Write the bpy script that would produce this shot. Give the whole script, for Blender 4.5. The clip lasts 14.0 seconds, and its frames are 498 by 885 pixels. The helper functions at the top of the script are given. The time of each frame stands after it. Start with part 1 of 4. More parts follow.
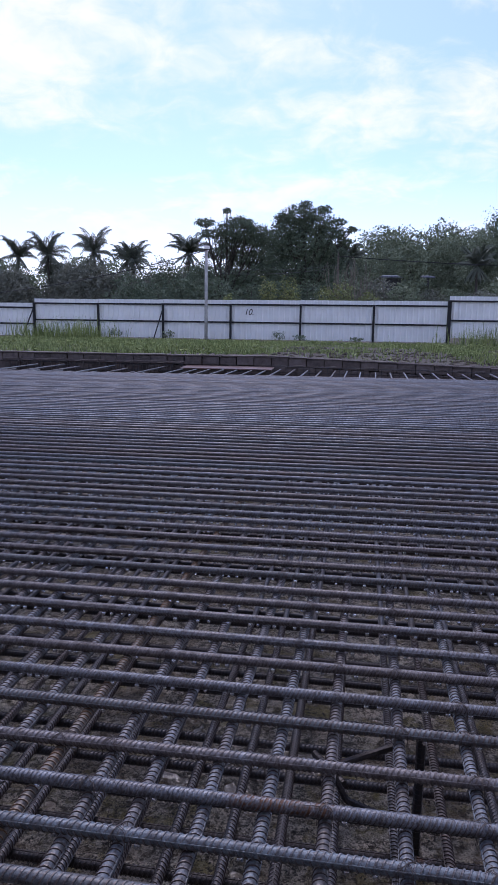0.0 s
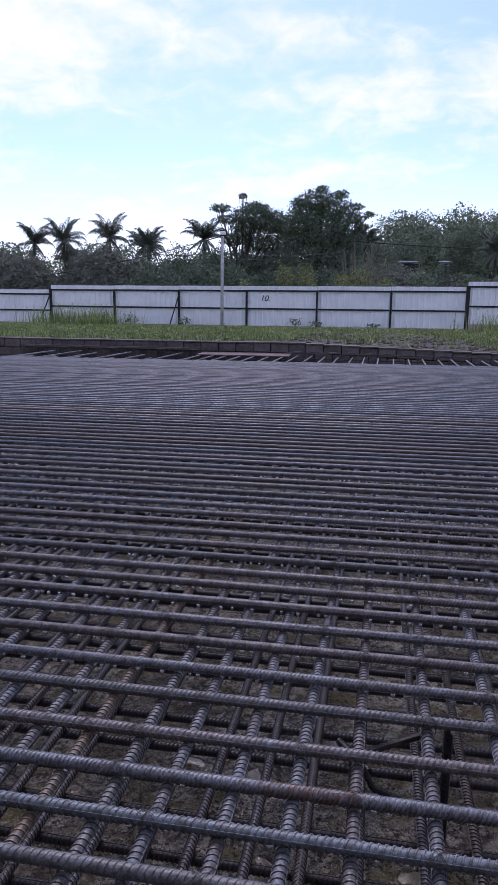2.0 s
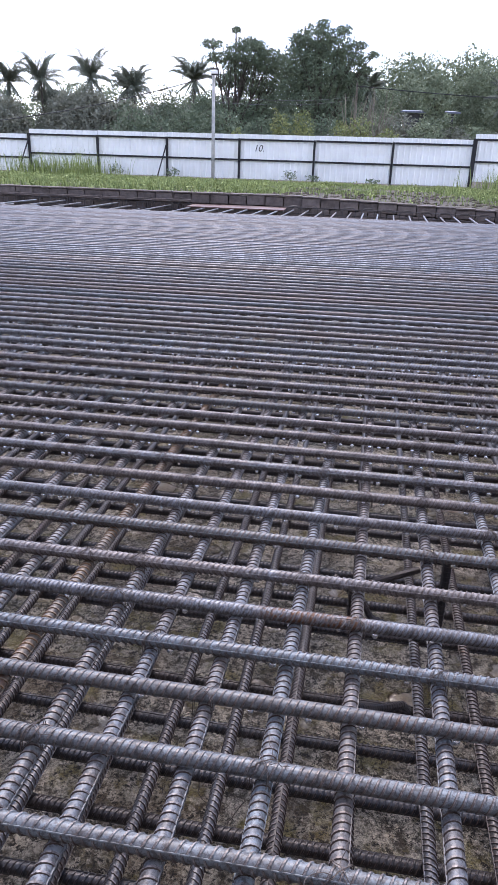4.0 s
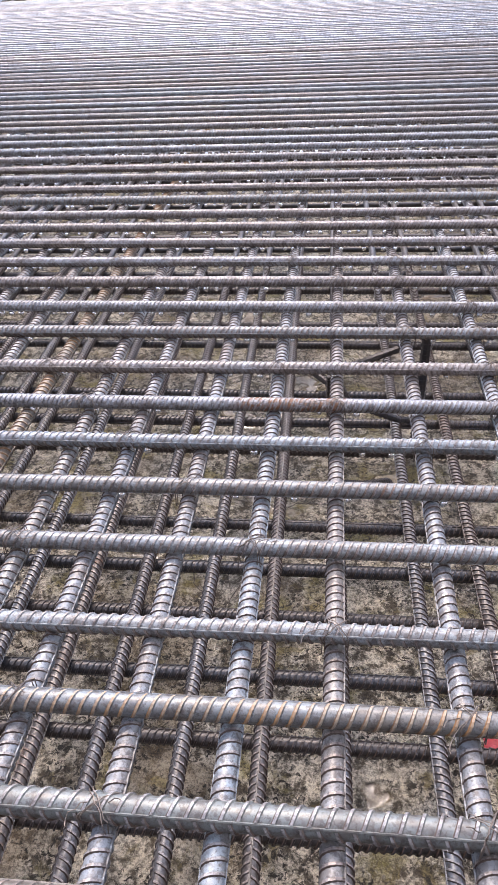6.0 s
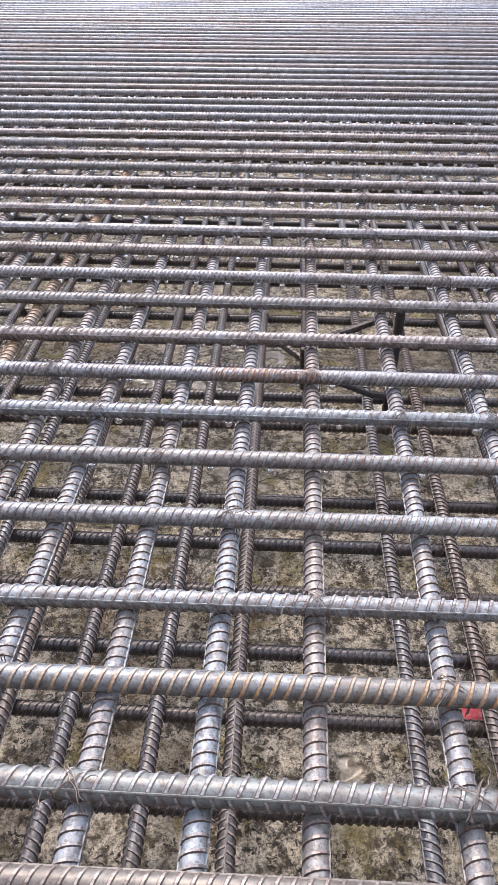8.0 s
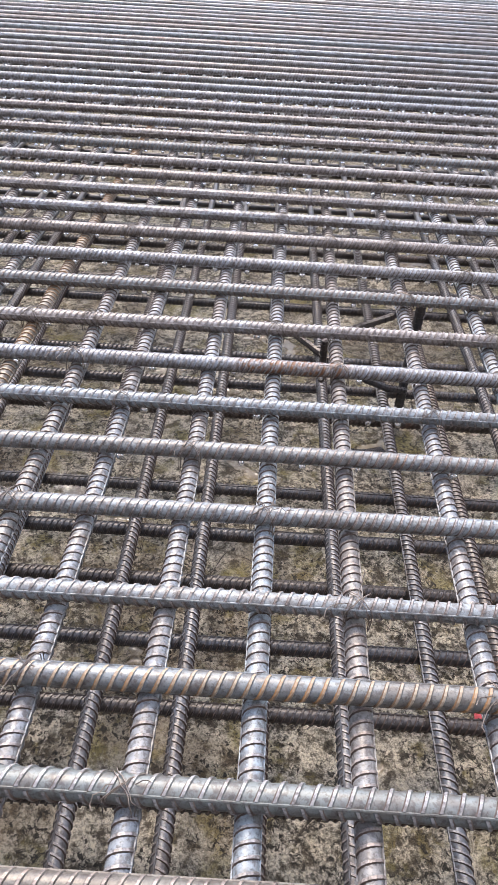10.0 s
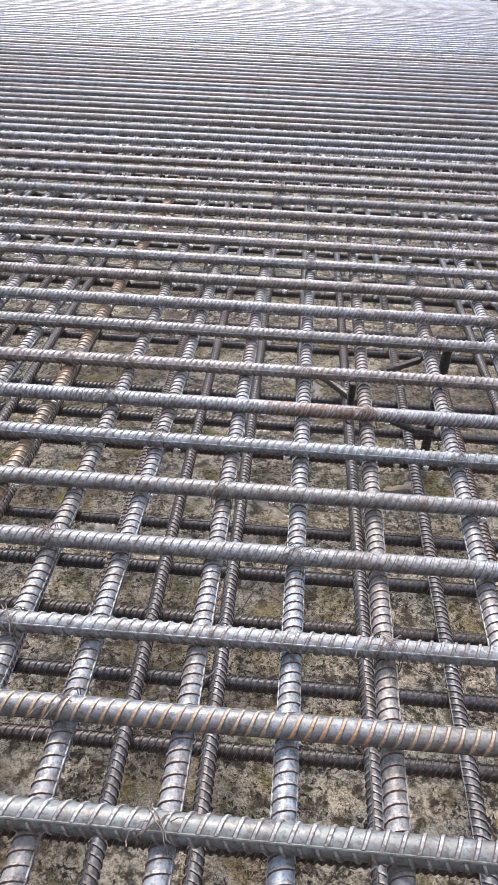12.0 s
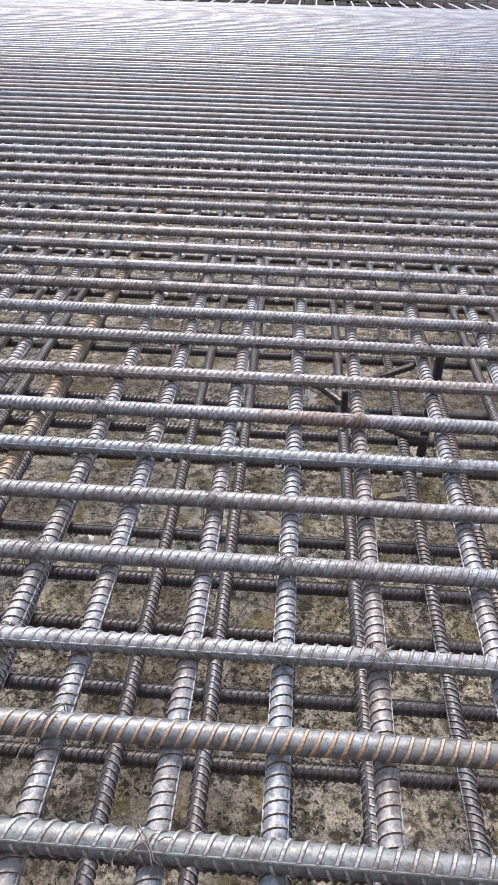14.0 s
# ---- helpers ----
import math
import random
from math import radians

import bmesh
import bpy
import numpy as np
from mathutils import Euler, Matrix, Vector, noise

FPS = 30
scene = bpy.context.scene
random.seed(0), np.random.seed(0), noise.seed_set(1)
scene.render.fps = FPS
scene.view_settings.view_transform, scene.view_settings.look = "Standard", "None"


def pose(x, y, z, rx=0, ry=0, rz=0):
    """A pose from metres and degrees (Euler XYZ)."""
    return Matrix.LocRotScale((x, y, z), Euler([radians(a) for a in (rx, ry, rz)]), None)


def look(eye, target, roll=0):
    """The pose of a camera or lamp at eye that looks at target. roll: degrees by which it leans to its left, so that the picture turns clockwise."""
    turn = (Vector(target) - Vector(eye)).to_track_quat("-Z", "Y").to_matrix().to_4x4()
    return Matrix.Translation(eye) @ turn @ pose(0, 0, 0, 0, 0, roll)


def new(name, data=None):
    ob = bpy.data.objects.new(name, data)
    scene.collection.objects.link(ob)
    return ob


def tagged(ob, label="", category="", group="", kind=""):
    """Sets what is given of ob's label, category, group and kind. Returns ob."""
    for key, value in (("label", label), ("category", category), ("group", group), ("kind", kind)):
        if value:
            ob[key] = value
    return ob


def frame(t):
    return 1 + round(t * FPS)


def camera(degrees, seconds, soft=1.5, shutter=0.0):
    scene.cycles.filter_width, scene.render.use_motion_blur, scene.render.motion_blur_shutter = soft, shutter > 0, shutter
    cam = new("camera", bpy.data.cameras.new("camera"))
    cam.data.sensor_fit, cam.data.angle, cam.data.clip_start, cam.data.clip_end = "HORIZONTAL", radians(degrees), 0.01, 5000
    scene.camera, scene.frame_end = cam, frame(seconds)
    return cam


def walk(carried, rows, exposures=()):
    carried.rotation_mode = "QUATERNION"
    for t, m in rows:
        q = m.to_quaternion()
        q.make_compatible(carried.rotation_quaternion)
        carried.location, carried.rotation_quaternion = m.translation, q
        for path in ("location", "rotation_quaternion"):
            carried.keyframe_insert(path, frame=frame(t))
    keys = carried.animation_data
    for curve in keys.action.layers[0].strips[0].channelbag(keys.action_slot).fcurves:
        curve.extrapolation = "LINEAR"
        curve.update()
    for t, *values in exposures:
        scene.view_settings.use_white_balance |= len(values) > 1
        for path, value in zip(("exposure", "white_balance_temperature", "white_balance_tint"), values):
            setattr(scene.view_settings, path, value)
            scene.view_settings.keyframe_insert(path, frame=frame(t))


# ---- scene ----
cam = camera(39.8, 14.0, soft=0.9)
PATH = [
    (0, (0.141, 0.244, 1.068), (-0.112, 2.196, 0.713), 0.8),
    (0.5, (0.134, 0.244, 1.071), (-0.136, 2.192, 0.708), 0.8),
    (1, (0.127, 0.25, 1.066), (-0.149, 2.197, 0.702), 0.7),
    (1.5, (0.115, 0.255, 1.062), (-0.185, 2.194, 0.676), 0.5),
    (2, (0.107, 0.259, 1.062), (-0.188, 2.197, 0.669), 0.7),
    (2.2, (0.11, 0.259, 1.06), (-0.185, 2.198, 0.669), 0.7),
    (4.3, (0.057, 0.34, 0.923), (-0.177, 2.148, 0.101), 1.9),
    (4.5, (0.064, 0.347, 0.908), (-0.158, 2.141, 0.053), 1.5),
    (5, (0.057, 0.361, 0.873), (-0.155, 2.072, -0.142), -0.4),
    (5.5, (0.063, 0.371, 0.853), (-0.076, 2.011, -0.282), -1.6),
    (6, (0.066, 0.375, 0.826), (-0.079, 1.968, -0.374), -2.7),
    (6.5, (0.066, 0.382, 0.82), (-0.081, 1.942, -0.423), -3.2),
    (7, (0.068, 0.382, 0.809), (-0.068, 1.947, -0.428), -3.0),
    (7.2, (0.078, 0.381, 0.791), (-0.035, 1.959, -0.432), -2.7),
    (9.3, (-0.05, 0.414, 0.79), (0.006, 1.943, -0.497), 3.6),
    (9.5, (-0.05, 0.416, 0.785), (-0.001, 1.948, -0.499), 3.4),
    (10, (-0.059, 0.416, 0.791), (-0.025, 1.95, -0.492), 3.5),
    (10.5, (-0.064, 0.411, 0.796), (-0.051, 1.963, -0.466), 3.0),
    (11, (-0.07, 0.404, 0.796), (-0.066, 1.982, -0.432), 3.0),
    (11.5, (-0.074, 0.399, 0.811), (-0.086, 1.984, -0.409), 2.7),
    (12, (-0.075, 0.396, 0.813), (-0.112, 1.997, -0.386), 2.4),
    (12.5, (-0.069, 0.401, 0.816), (-0.107, 2.015, -0.365), 2.2),
    (13, (-0.067, 0.4, 0.814), (-0.097, 2.024, -0.353), 2.3),
    (13.5, (-0.066, 0.405, 0.809), (-0.101, 2.025, -0.363), 2.1),
    (14, (-0.058, 0.407, 0.806), (-0.096, 2.023, -0.372), 1.6),
]
EXPOSURE = [(0.0, -0.16, 6050, 29), (2.2, -0.16, 6250, 30), (4.3, 1.34, 6900, 21), (5.0, 1.66, 7250, 20), (6.0, 2.0, 7600, 20), (9.3, 2.08, 7750, 16), (12.0, 2.06, 7650, 14), (14.0, 1.99, 7600, 14)]
walk(cam, [(t, look(eye, target, roll)) for t, eye, target, roll in PATH], EXPOSURE)

# ---- world, sun, exposure ----
world = bpy.data.worlds.new("sky")
scene.world = world
world.use_nodes = True
wn, wl = world.node_tree.nodes, world.node_tree.links
wn.clear()
SUN_ELEVATION, SUN_TURN = radians(55), radians(-14)
sky = wn.new("ShaderNodeTexSky")
sky.sky_type = "NISHITA"
sky.sun_disc = False
sky.sun_elevation, sky.sun_rotation = SUN_ELEVATION, SUN_TURN
sky.air_density, sky.dust_density, sky.ozone_density = 1.0, 1.0, 0.8
sky_level = wn.new("ShaderNodeVectorMath")
sky_level.operation = "SCALE"
sky_level.inputs["Scale"].default_value = 0.19
wl.new(sky.outputs["Color"], sky_level.inputs[0])
# clouds on a flat layer overhead, seen along the view direction
coords = wn.new("ShaderNodeTexCoord")
split = wn.new("ShaderNodeSeparateXYZ")
wl.new(coords.outputs["Generated"], split.inputs[0])
lift = wn.new("ShaderNodeMath")
lift.operation = "ADD"
lift.inputs[1].default_value = 0.30
high = wn.new("ShaderNodeMath")
high.operation = "MAXIMUM"
high.inputs[1].default_value = 0.0
wl.new(split.outputs["Z"], high.inputs[0])
wl.new(high.outputs[0], lift.inputs[0])
plane = []
for axis in "XY":
    over = wn.new("ShaderNodeMath")
    over.operation = "DIVIDE"
    wl.new(split.outputs[axis], over.inputs[0])
    wl.new(lift.outputs[0], over.inputs[1])
    plane.append(over)
layer = wn.new("ShaderNodeCombineXYZ")
wl.new(plane[0].outputs[0], layer.inputs["X"])
wl.new(plane[1].outputs[0], layer.inputs["Y"])
stretch = wn.new("ShaderNodeMapping")
stretch.inputs["Location"].default_value = (3.4, 1.7, 0)
stretch.inputs["Rotation"].default_value = (0, 0, radians(24))
stretch.inputs["Scale"].default_value = (0.75, 1.25, 1)
wl.new(layer.outputs[0], stretch.inputs["Vector"])
puffs = wn.new("ShaderNodeTexNoise")
puffs.inputs["Scale"].default_value = 1.5
puffs.inputs["Detail"].default_value = 5
puffs.inputs["Roughness"].default_value = 0.55
puffs.inputs["Distortion"].default_value = 0.35
wl.new(stretch.outputs[0], puffs.inputs["Vector"])
# small broken puffs over the broad bands
flecks = wn.new("ShaderNodeTexNoise")
flecks.inputs["Scale"].default_value = 9.0
flecks.inputs["Detail"].default_value = 6
flecks.inputs["Roughness"].default_value = 0.6
flecks.inputs["Distortion"].default_value = 0.5
wl.new(layer.outputs[0], flecks.inputs["Vector"])
small = wn.new("ShaderNodeMath")
small.operation = "MULTIPLY_ADD"
small.inputs[1].default_value = 0.5
wl.new(flecks.outputs["Fac"], small.inputs[0])
wl.new(puffs.outputs["Fac"], small.inputs[2])
cover = wn.new("ShaderNodeMapRange")
cover.interpolation_type = "SMOOTHSTEP"
cover.inputs["From Min"].default_value = 0.65
cover.inputs["From Max"].default_value = 0.98
cover.inputs["To Min"].default_value = 0.04
wl.new(small.outputs[0], cover.inputs["Value"])
# towards the horizon the layer closes up
low = wn.new("ShaderNodeMapRange")
low.inputs["From Min"].default_value = 0.06
low.inputs["From Max"].default_value = 0.20
low.inputs["To Min"].default_value = 0.75
low.inputs["To Max"].default_value = 0.0
wl.new(split.outputs["Z"], low.inputs["Value"])
both = wn.new("ShaderNodeMath")
both.operation = "MAXIMUM"
wl.new(cover.outputs[0], both.inputs[0])
wl.new(low.outputs[0], both.inputs[1])
cloudy = wn.new("ShaderNodeMix")
cloudy.data_type = "RGBA"
wl.new(both.outputs[0], cloudy.inputs["Factor"])
hue = wn.new("ShaderNodeVectorMath")
hue.operation = "MULTIPLY"
hue.inputs[1].default_value = (0.78, 0.94, 1.12)
wl.new(sky_level.outputs[0], hue.inputs[0])
wl.new(hue.outputs[0], cloudy.inputs["A"])
cloudy.inputs["B"].default_value = (1.12, 1.21, 1.32, 1)
background = wn.new("ShaderNodeBackground")
background.inputs["Strength"].default_value = 1.0
wl.new(cloudy.outputs["Result"], background.inputs["Color"])
sky_out = wn.new("ShaderNodeOutputWorld")
wl.new(background.outputs[0], sky_out.inputs["Surface"])

sun = bpy.data.lights.new("sun", "SUN")
sun.energy, sun.angle, sun.color = 1.5, radians(30), (1.0, 0.96, 0.9)
sun_lamp = new("sun", sun)
sun_lamp.rotation_euler = (radians(90) - SUN_ELEVATION, 0, -SUN_TURN + radians(180))


# ---- materials ----
class Nodes:
    """A short way to write a node material."""

    def __init__(self, name, roughness=0.6, metallic=0.0, specular=0.5):
        self.m = bpy.data.materials.new(name)
        self.m.use_nodes = True
        self.t = self.m.node_tree
        self.b = self.t.nodes["Principled BSDF"]
        self.b.inputs["Roughness"].default_value = roughness
        self.b.inputs["Metallic"].default_value = metallic
        self.b.inputs["Specular IOR Level"].default_value = specular
        self.place = self.t.nodes.new("ShaderNodeNewGeometry").outputs["Position"]

    def link(self, a, b):
        self.t.links.new(a, b)

    def noise(self, scale, detail=4, rough=0.55, stretch=(1, 1, 1), distort=0.0):
        m = self.t.nodes.new("ShaderNodeMapping")
        m.inputs["Scale"].default_value = stretch
        self.link(self.place, m.inputs["Vector"])
        n = self.t.nodes.new("ShaderNodeTexNoise")
        n.inputs["Scale"].default_value = scale
        n.inputs["Detail"].default_value = detail
        n.inputs["Roughness"].default_value = rough
        n.inputs["Distortion"].default_value = distort
        self.link(m.outputs[0], n.inputs["Vector"])
        return n.outputs["Fac"]

    def ramp(self, value, lo, hi, a=0.0, b=1.0):
        r = self.t.nodes.new("ShaderNodeMapRange")
        r.interpolation_type = "SMOOTHSTEP"
        for key, v in (("From Min", lo), ("From Max", hi), ("To Min", a), ("To Max", b)):
            r.inputs[key].default_value = v
        self.link(value, r.inputs["Value"])
        return r.outputs[0]

    def math(self, op, a, b):
        n = self.t.nodes.new("ShaderNodeMath")
        n.operation = op
        for k, v in enumerate((a, b)):
            if isinstance(v, (int, float)):
                n.inputs[k].default_value = v
            else:
                self.link(v, n.inputs[k])
        return n.outputs[0]

    def mix(self, fac, a, b, blend="MIX"):
        n = self.t.nodes.new("ShaderNodeMix")
        n.data_type, n.blend_type = "RGBA", blend
        for key, v in (("Factor", fac), ("A", a), ("B", b)):
            if isinstance(v, tuple):
                n.inputs[key].default_value = (*v, 1)
            elif isinstance(v, (int, float)):
                n.inputs[key].default_value = v
            else:
                self.link(v, n.inputs[key])
        return n.outputs["Result"]

    def random(self):
        return self.t.nodes.new("ShaderNodeObjectInfo").outputs["Random"]

    def island(self):
        return self.t.nodes.new("ShaderNodeNewGeometry").outputs["Random Per Island"]

    def set(self, key, value):
        if isinstance(value, (int, float)):
            self.b.inputs[key].default_value = value
        else:
            self.link(value, self.b.inputs[key])

    def bump(self, height, strength=0.4, distance=0.01):
        n = self.t.nodes.new("ShaderNodeBump")
        n.inputs["Strength"].default_value = strength
        n.inputs["Distance"].default_value = distance
        self.link(height, n.inputs["Height"])
        self.link(n.outputs[0], self.b.inputs["Normal"])


def steel(name, clean, dull, rust_lo, rust_hi, gloss, metal, spots=()):
    """Wet hot-rolled bar: blue-grey mill scale, brown film, soft grime, rust in patches. spots: rusted places."""
    s = Nodes(name, metallic=metal)
    r = s.random()
    fine, patch, blot = s.noise(320, 3, 0.6), s.noise(5, 5, 0.65), s.noise(48, 5, 0.65)
    film = s.ramp(s.math("ADD", s.math("MULTIPLY", patch, 1.0), s.math("MULTIPLY", r, 0.45)), 0.55, 0.92)
    colour = s.mix(film, clean, dull)
    colour = s.mix(s.ramp(blot, 0.44, 0.60, 0.0, 0.55), colour, (0.072, 0.056, 0.049))
    colour = s.mix(s.ramp(s.noise(130, 5, 0.7), 0.50, 0.60, 0.0, 0.6), colour, (0.040, 0.029, 0.026))
    colour = s.mix(s.ramp(fine, 0.50, 0.70, 0.0, 0.4), colour, (0.03, 0.026, 0.026))
    rusty = s.math("ADD", s.math("MULTIPLY", s.noise(11, 6, 0.7), 0.8), s.math("MULTIPLY", s.math("POWER", r, 3), 0.22))
    rusty = s.ramp(rusty, rust_lo, rust_hi)
    for place, size in spots:
        d = s.t.nodes.new("ShaderNodeVectorMath")
        d.operation = "DISTANCE"
        s.link(s.place, d.inputs[0])
        d.inputs[1].default_value = place
        rusty = s.math("MAXIMUM", rusty, s.ramp(d.outputs["Value"], size * 0.6, size, 1, 0))
    rusty = s.math("MULTIPLY", rusty, s.ramp(s.noise(75, 4, 0.7), 0.36, 0.60))
    colour = s.mix(rusty, colour, s.mix(s.noise(40, 3), (0.08, 0.034, 0.02), (0.21, 0.095, 0.042)))
    s.set("Base Color", colour)
    s.set("Coat Weight", 0.06)
    s.set("Coat Roughness", 0.28)
    s.set("Metallic", s.math("MULTIPLY", s.ramp(rusty, 0, 1, 1, 0.1), metal))
    s.set("Roughness", s.math("ADD", s.ramp(s.noise(30, 4), 0.3, 0.7, gloss, gloss + 0.16), s.math("MULTIPLY", rusty, 0.25)))
    s.bump(s.math("ADD", fine, s.math("MULTIPLY", blot, 0.5)), 0.2, 0.001)
    return s.m


STEEL_TOP = steel("wet_steel", (0.262, 0.280, 0.308), (0.256, 0.228, 0.218), 0.64, 0.80, 0.44, 0.22, [((0.05, 1.61, 0.01), 0.15)])
STEEL_PALE = steel("pale_wet_steel", (0.172, 0.198, 0.225), (0.160, 0.152, 0.146), 0.66, 0.82, 0.48, 0.2)
STEEL_BLUE = steel("blue_wet_steel", (0.195, 0.228, 0.252), (0.180, 0.190, 0.194), 0.68, 0.84, 0.46, 0.2)
# darker copies of the same steel: shade between the mats put into colour
STEEL_HALF_SHADED = steel("half_shaded_wet_steel", (0.108, 0.116, 0.130), (0.100, 0.090, 0.085), 0.64, 0.80, 0.36, 0.3)
STEEL_SHADED = steel("shaded_wet_steel", (0.038, 0.040, 0.047), (0.042, 0.034, 0.031), 0.64, 0.80, 0.36, 0.3)
STEEL_WORN = steel("worn_wet_steel", (0.118, 0.130, 0.128), (0.105, 0.094, 0.082), 0.60, 0.76, 0.42, 0.25)
STEEL_RUST = steel("rusty_steel", (0.140, 0.158, 0.168), (0.128, 0.110, 0.090), 0.55, 0.70, 0.40, 0.25)
RIB = steel("brown_steel_rib", (0.230, 0.222, 0.224), (0.205, 0.166, 0.148), 0.60, 0.76, 0.42, 0.25)


def grime(name, a, b, rust=0.0):
    """Dirt and rust on the ribs; the dark flank tones also hold painted shade."""
    s = Nodes(name, roughness=0.5)
    colour = s.mix(s.noise(90, 4), a, b)
    if rust:
        colour = s.mix(s.ramp(s.noise(9, 4), 0.42, 0.58, 0, rust), colour, (0.21, 0.10, 0.036))
    s.set("Base Color", colour)
    return s.m


GRIME_SHADE = grime("rib_grime_shade", (0.022, 0.016, 0.014), (0.085, 0.052, 0.04))
GRIME_RUST_SHADE = grime("rusty_rib_grime_shade", (0.03, 0.02, 0.015), (0.13, 0.066, 0.03), 0.7)
RIB_RUST = grime("rust_stained_rib", (0.15, 0.125, 0.105), (0.26, 0.195, 0.13), 0.4)


def concrete_ground():
    """Wet blinding concrete with mud, moss stains, loose crumbs and puddles."""
    s = Nodes("wet_blinding_concrete")
    big, mid, fine = s.noise(2.6, 5, 0.6), s.noise(30, 8, 0.78), s.noise(170, 5, 0.75)
    colour = s.mix(s.ramp(mid, 0.41, 0.55), (0.105, 0.082, 0.056), (0.76, 0.68, 0.55))
    colour = s.mix(s.ramp(big, 0.49, 0.60, 0, 0.55), colour, (0.15, 0.10, 0.052))
    colour = s.mix(s.ramp(s.noise(6, 6, 0.65), 0.52, 0.64, 0, 0.75), colour, (0.28, 0.235, 0.075))
    colour = s.mix(s.ramp(s.noise(13, 7, 0.7, (1, 1, 1), 0.5), 0.56, 0.64, 0, 0.6), colour, (0.30, 0.235, 0.085))
    crumbs = s.ramp(s.noise(95, 5, 0.72, (1, 1, 1), 0.8), 0.52, 0.57)
    patchy = s.math("MULTIPLY", crumbs, s.ramp(s.noise(10, 5, 0.65), 0.40, 0.52, 0, 1.0))
    colour = s.mix(patchy, colour, (0.03, 0.024, 0.018))
    colour = s.mix(s.ramp(fine, 0.47, 0.60, 0, 0.6), colour, (0.06, 0.048, 0.036))
    pool = s.ramp(s.noise(4.6, 3, 0.5, (1, 1, 1), 0.2), 0.60, 0.67)
    colour = s.mix(s.math("MULTIPLY", pool, 0.8), colour, (0.17, 0.14, 0.11))
    s.set("Base Color", colour)
    s.set("Roughness", s.ramp(pool, 0, 1, 0.6, 0.04))
    dry = s.ramp(pool, 0, 1, 1, 0.02)
    rough = s.math("ADD", s.math("MULTIPLY", mid, 0.8), s.math("ADD", s.math("MULTIPLY", fine, 0.3), s.math("MULTIPLY", patchy, 0.25)))
    s.bump(s.math("MULTIPLY", rough, dry), 1.0, 0.03)
    return s.m


def soil():
    s = Nodes("dark_soil", roughness=0.85)
    n, f = s.noise(0.8, 6, 0.6), s.noise(14, 6, 0.65)
    colour = s.mix(s.ramp(n, 0.35, 0.6), (0.04, 0.027, 0.022), (0.055, 0.05, 0.022))
    s.set("Base Color", s.mix(s.ramp(f, 0.3, 0.7, 0, 0.5), colour, (0.09, 0.062, 0.045)))
    s.bump(f, 0.8, 0.06)
    return s.m


def plain(name, a, b, rough, metal=0.0, scale=18, bump=0.25, dist=0.004, rand=0.0):
    """A surface of two near tones with grain and slight relief."""
    s = Nodes(name, roughness=rough, metallic=metal)
    g = s.noise(scale, 6, 0.62)
    fac = s.ramp(g, 0.3, 0.7)
    if rand:
        fac = s.math("ADD", s.math("MULTIPLY", fac, 1 - rand), s.math("MULTIPLY", s.random(), rand))
    s.set("Base Color", s.mix(fac, a, b))
    s.set("Roughness", s.ramp(s.noise(scale * 0.3, 3), 0.3, 0.7, rough - 0.08, rough + 0.08))
    s.bump(g, bump, dist)
    return s.m


CONCRETE = concrete_ground()
SOIL = soil()
BLOCK = plain("damp_concrete_block", (0.055, 0.042, 0.037), (0.175, 0.142, 0.130), 0.75, scale=9, bump=0.5, dist=0.02, rand=0.45)
MORTAR = plain("dark_mortar", (0.05, 0.045, 0.04), (0.11, 0.10, 0.09), 0.9, scale=12)
SHEET = plain("white_painted_sheet", (0.79, 0.79, 0.77), (0.87, 0.87, 0.855), 0.45, scale=1.2, bump=0.05)
FRAME = plain("dark_steel_frame", (0.008, 0.008, 0.010), (0.020, 0.018, 0.019), 0.7, scale=6)
POLE = plain("pale_concrete_pole", (0.36, 0.35, 0.33), (0.52, 0.51, 0.48), 0.8, scale=5)


# ---- mesh helpers ----
def mesh_of(name, verts, faces, material, smooth=False):
    me = bpy.data.meshes.new(name)
    me.from_pydata(verts, [], faces)
    me.materials.append(material)
    if smooth:
        me.polygons.foreach_set("use_smooth", [True] * len(me.polygons))
    me.update()
    return me


def part(name, data, parent, label="", at=None):
    ob = new(name, data)
    if at is not None:
        ob.matrix_basis = at
    ob.parent = parent
    if label:
        tagged(ob, label)
    return ob


def thing(name, label, category, group="", kind="", data=None):
    return tagged(new(name, data), label, category, group, kind)


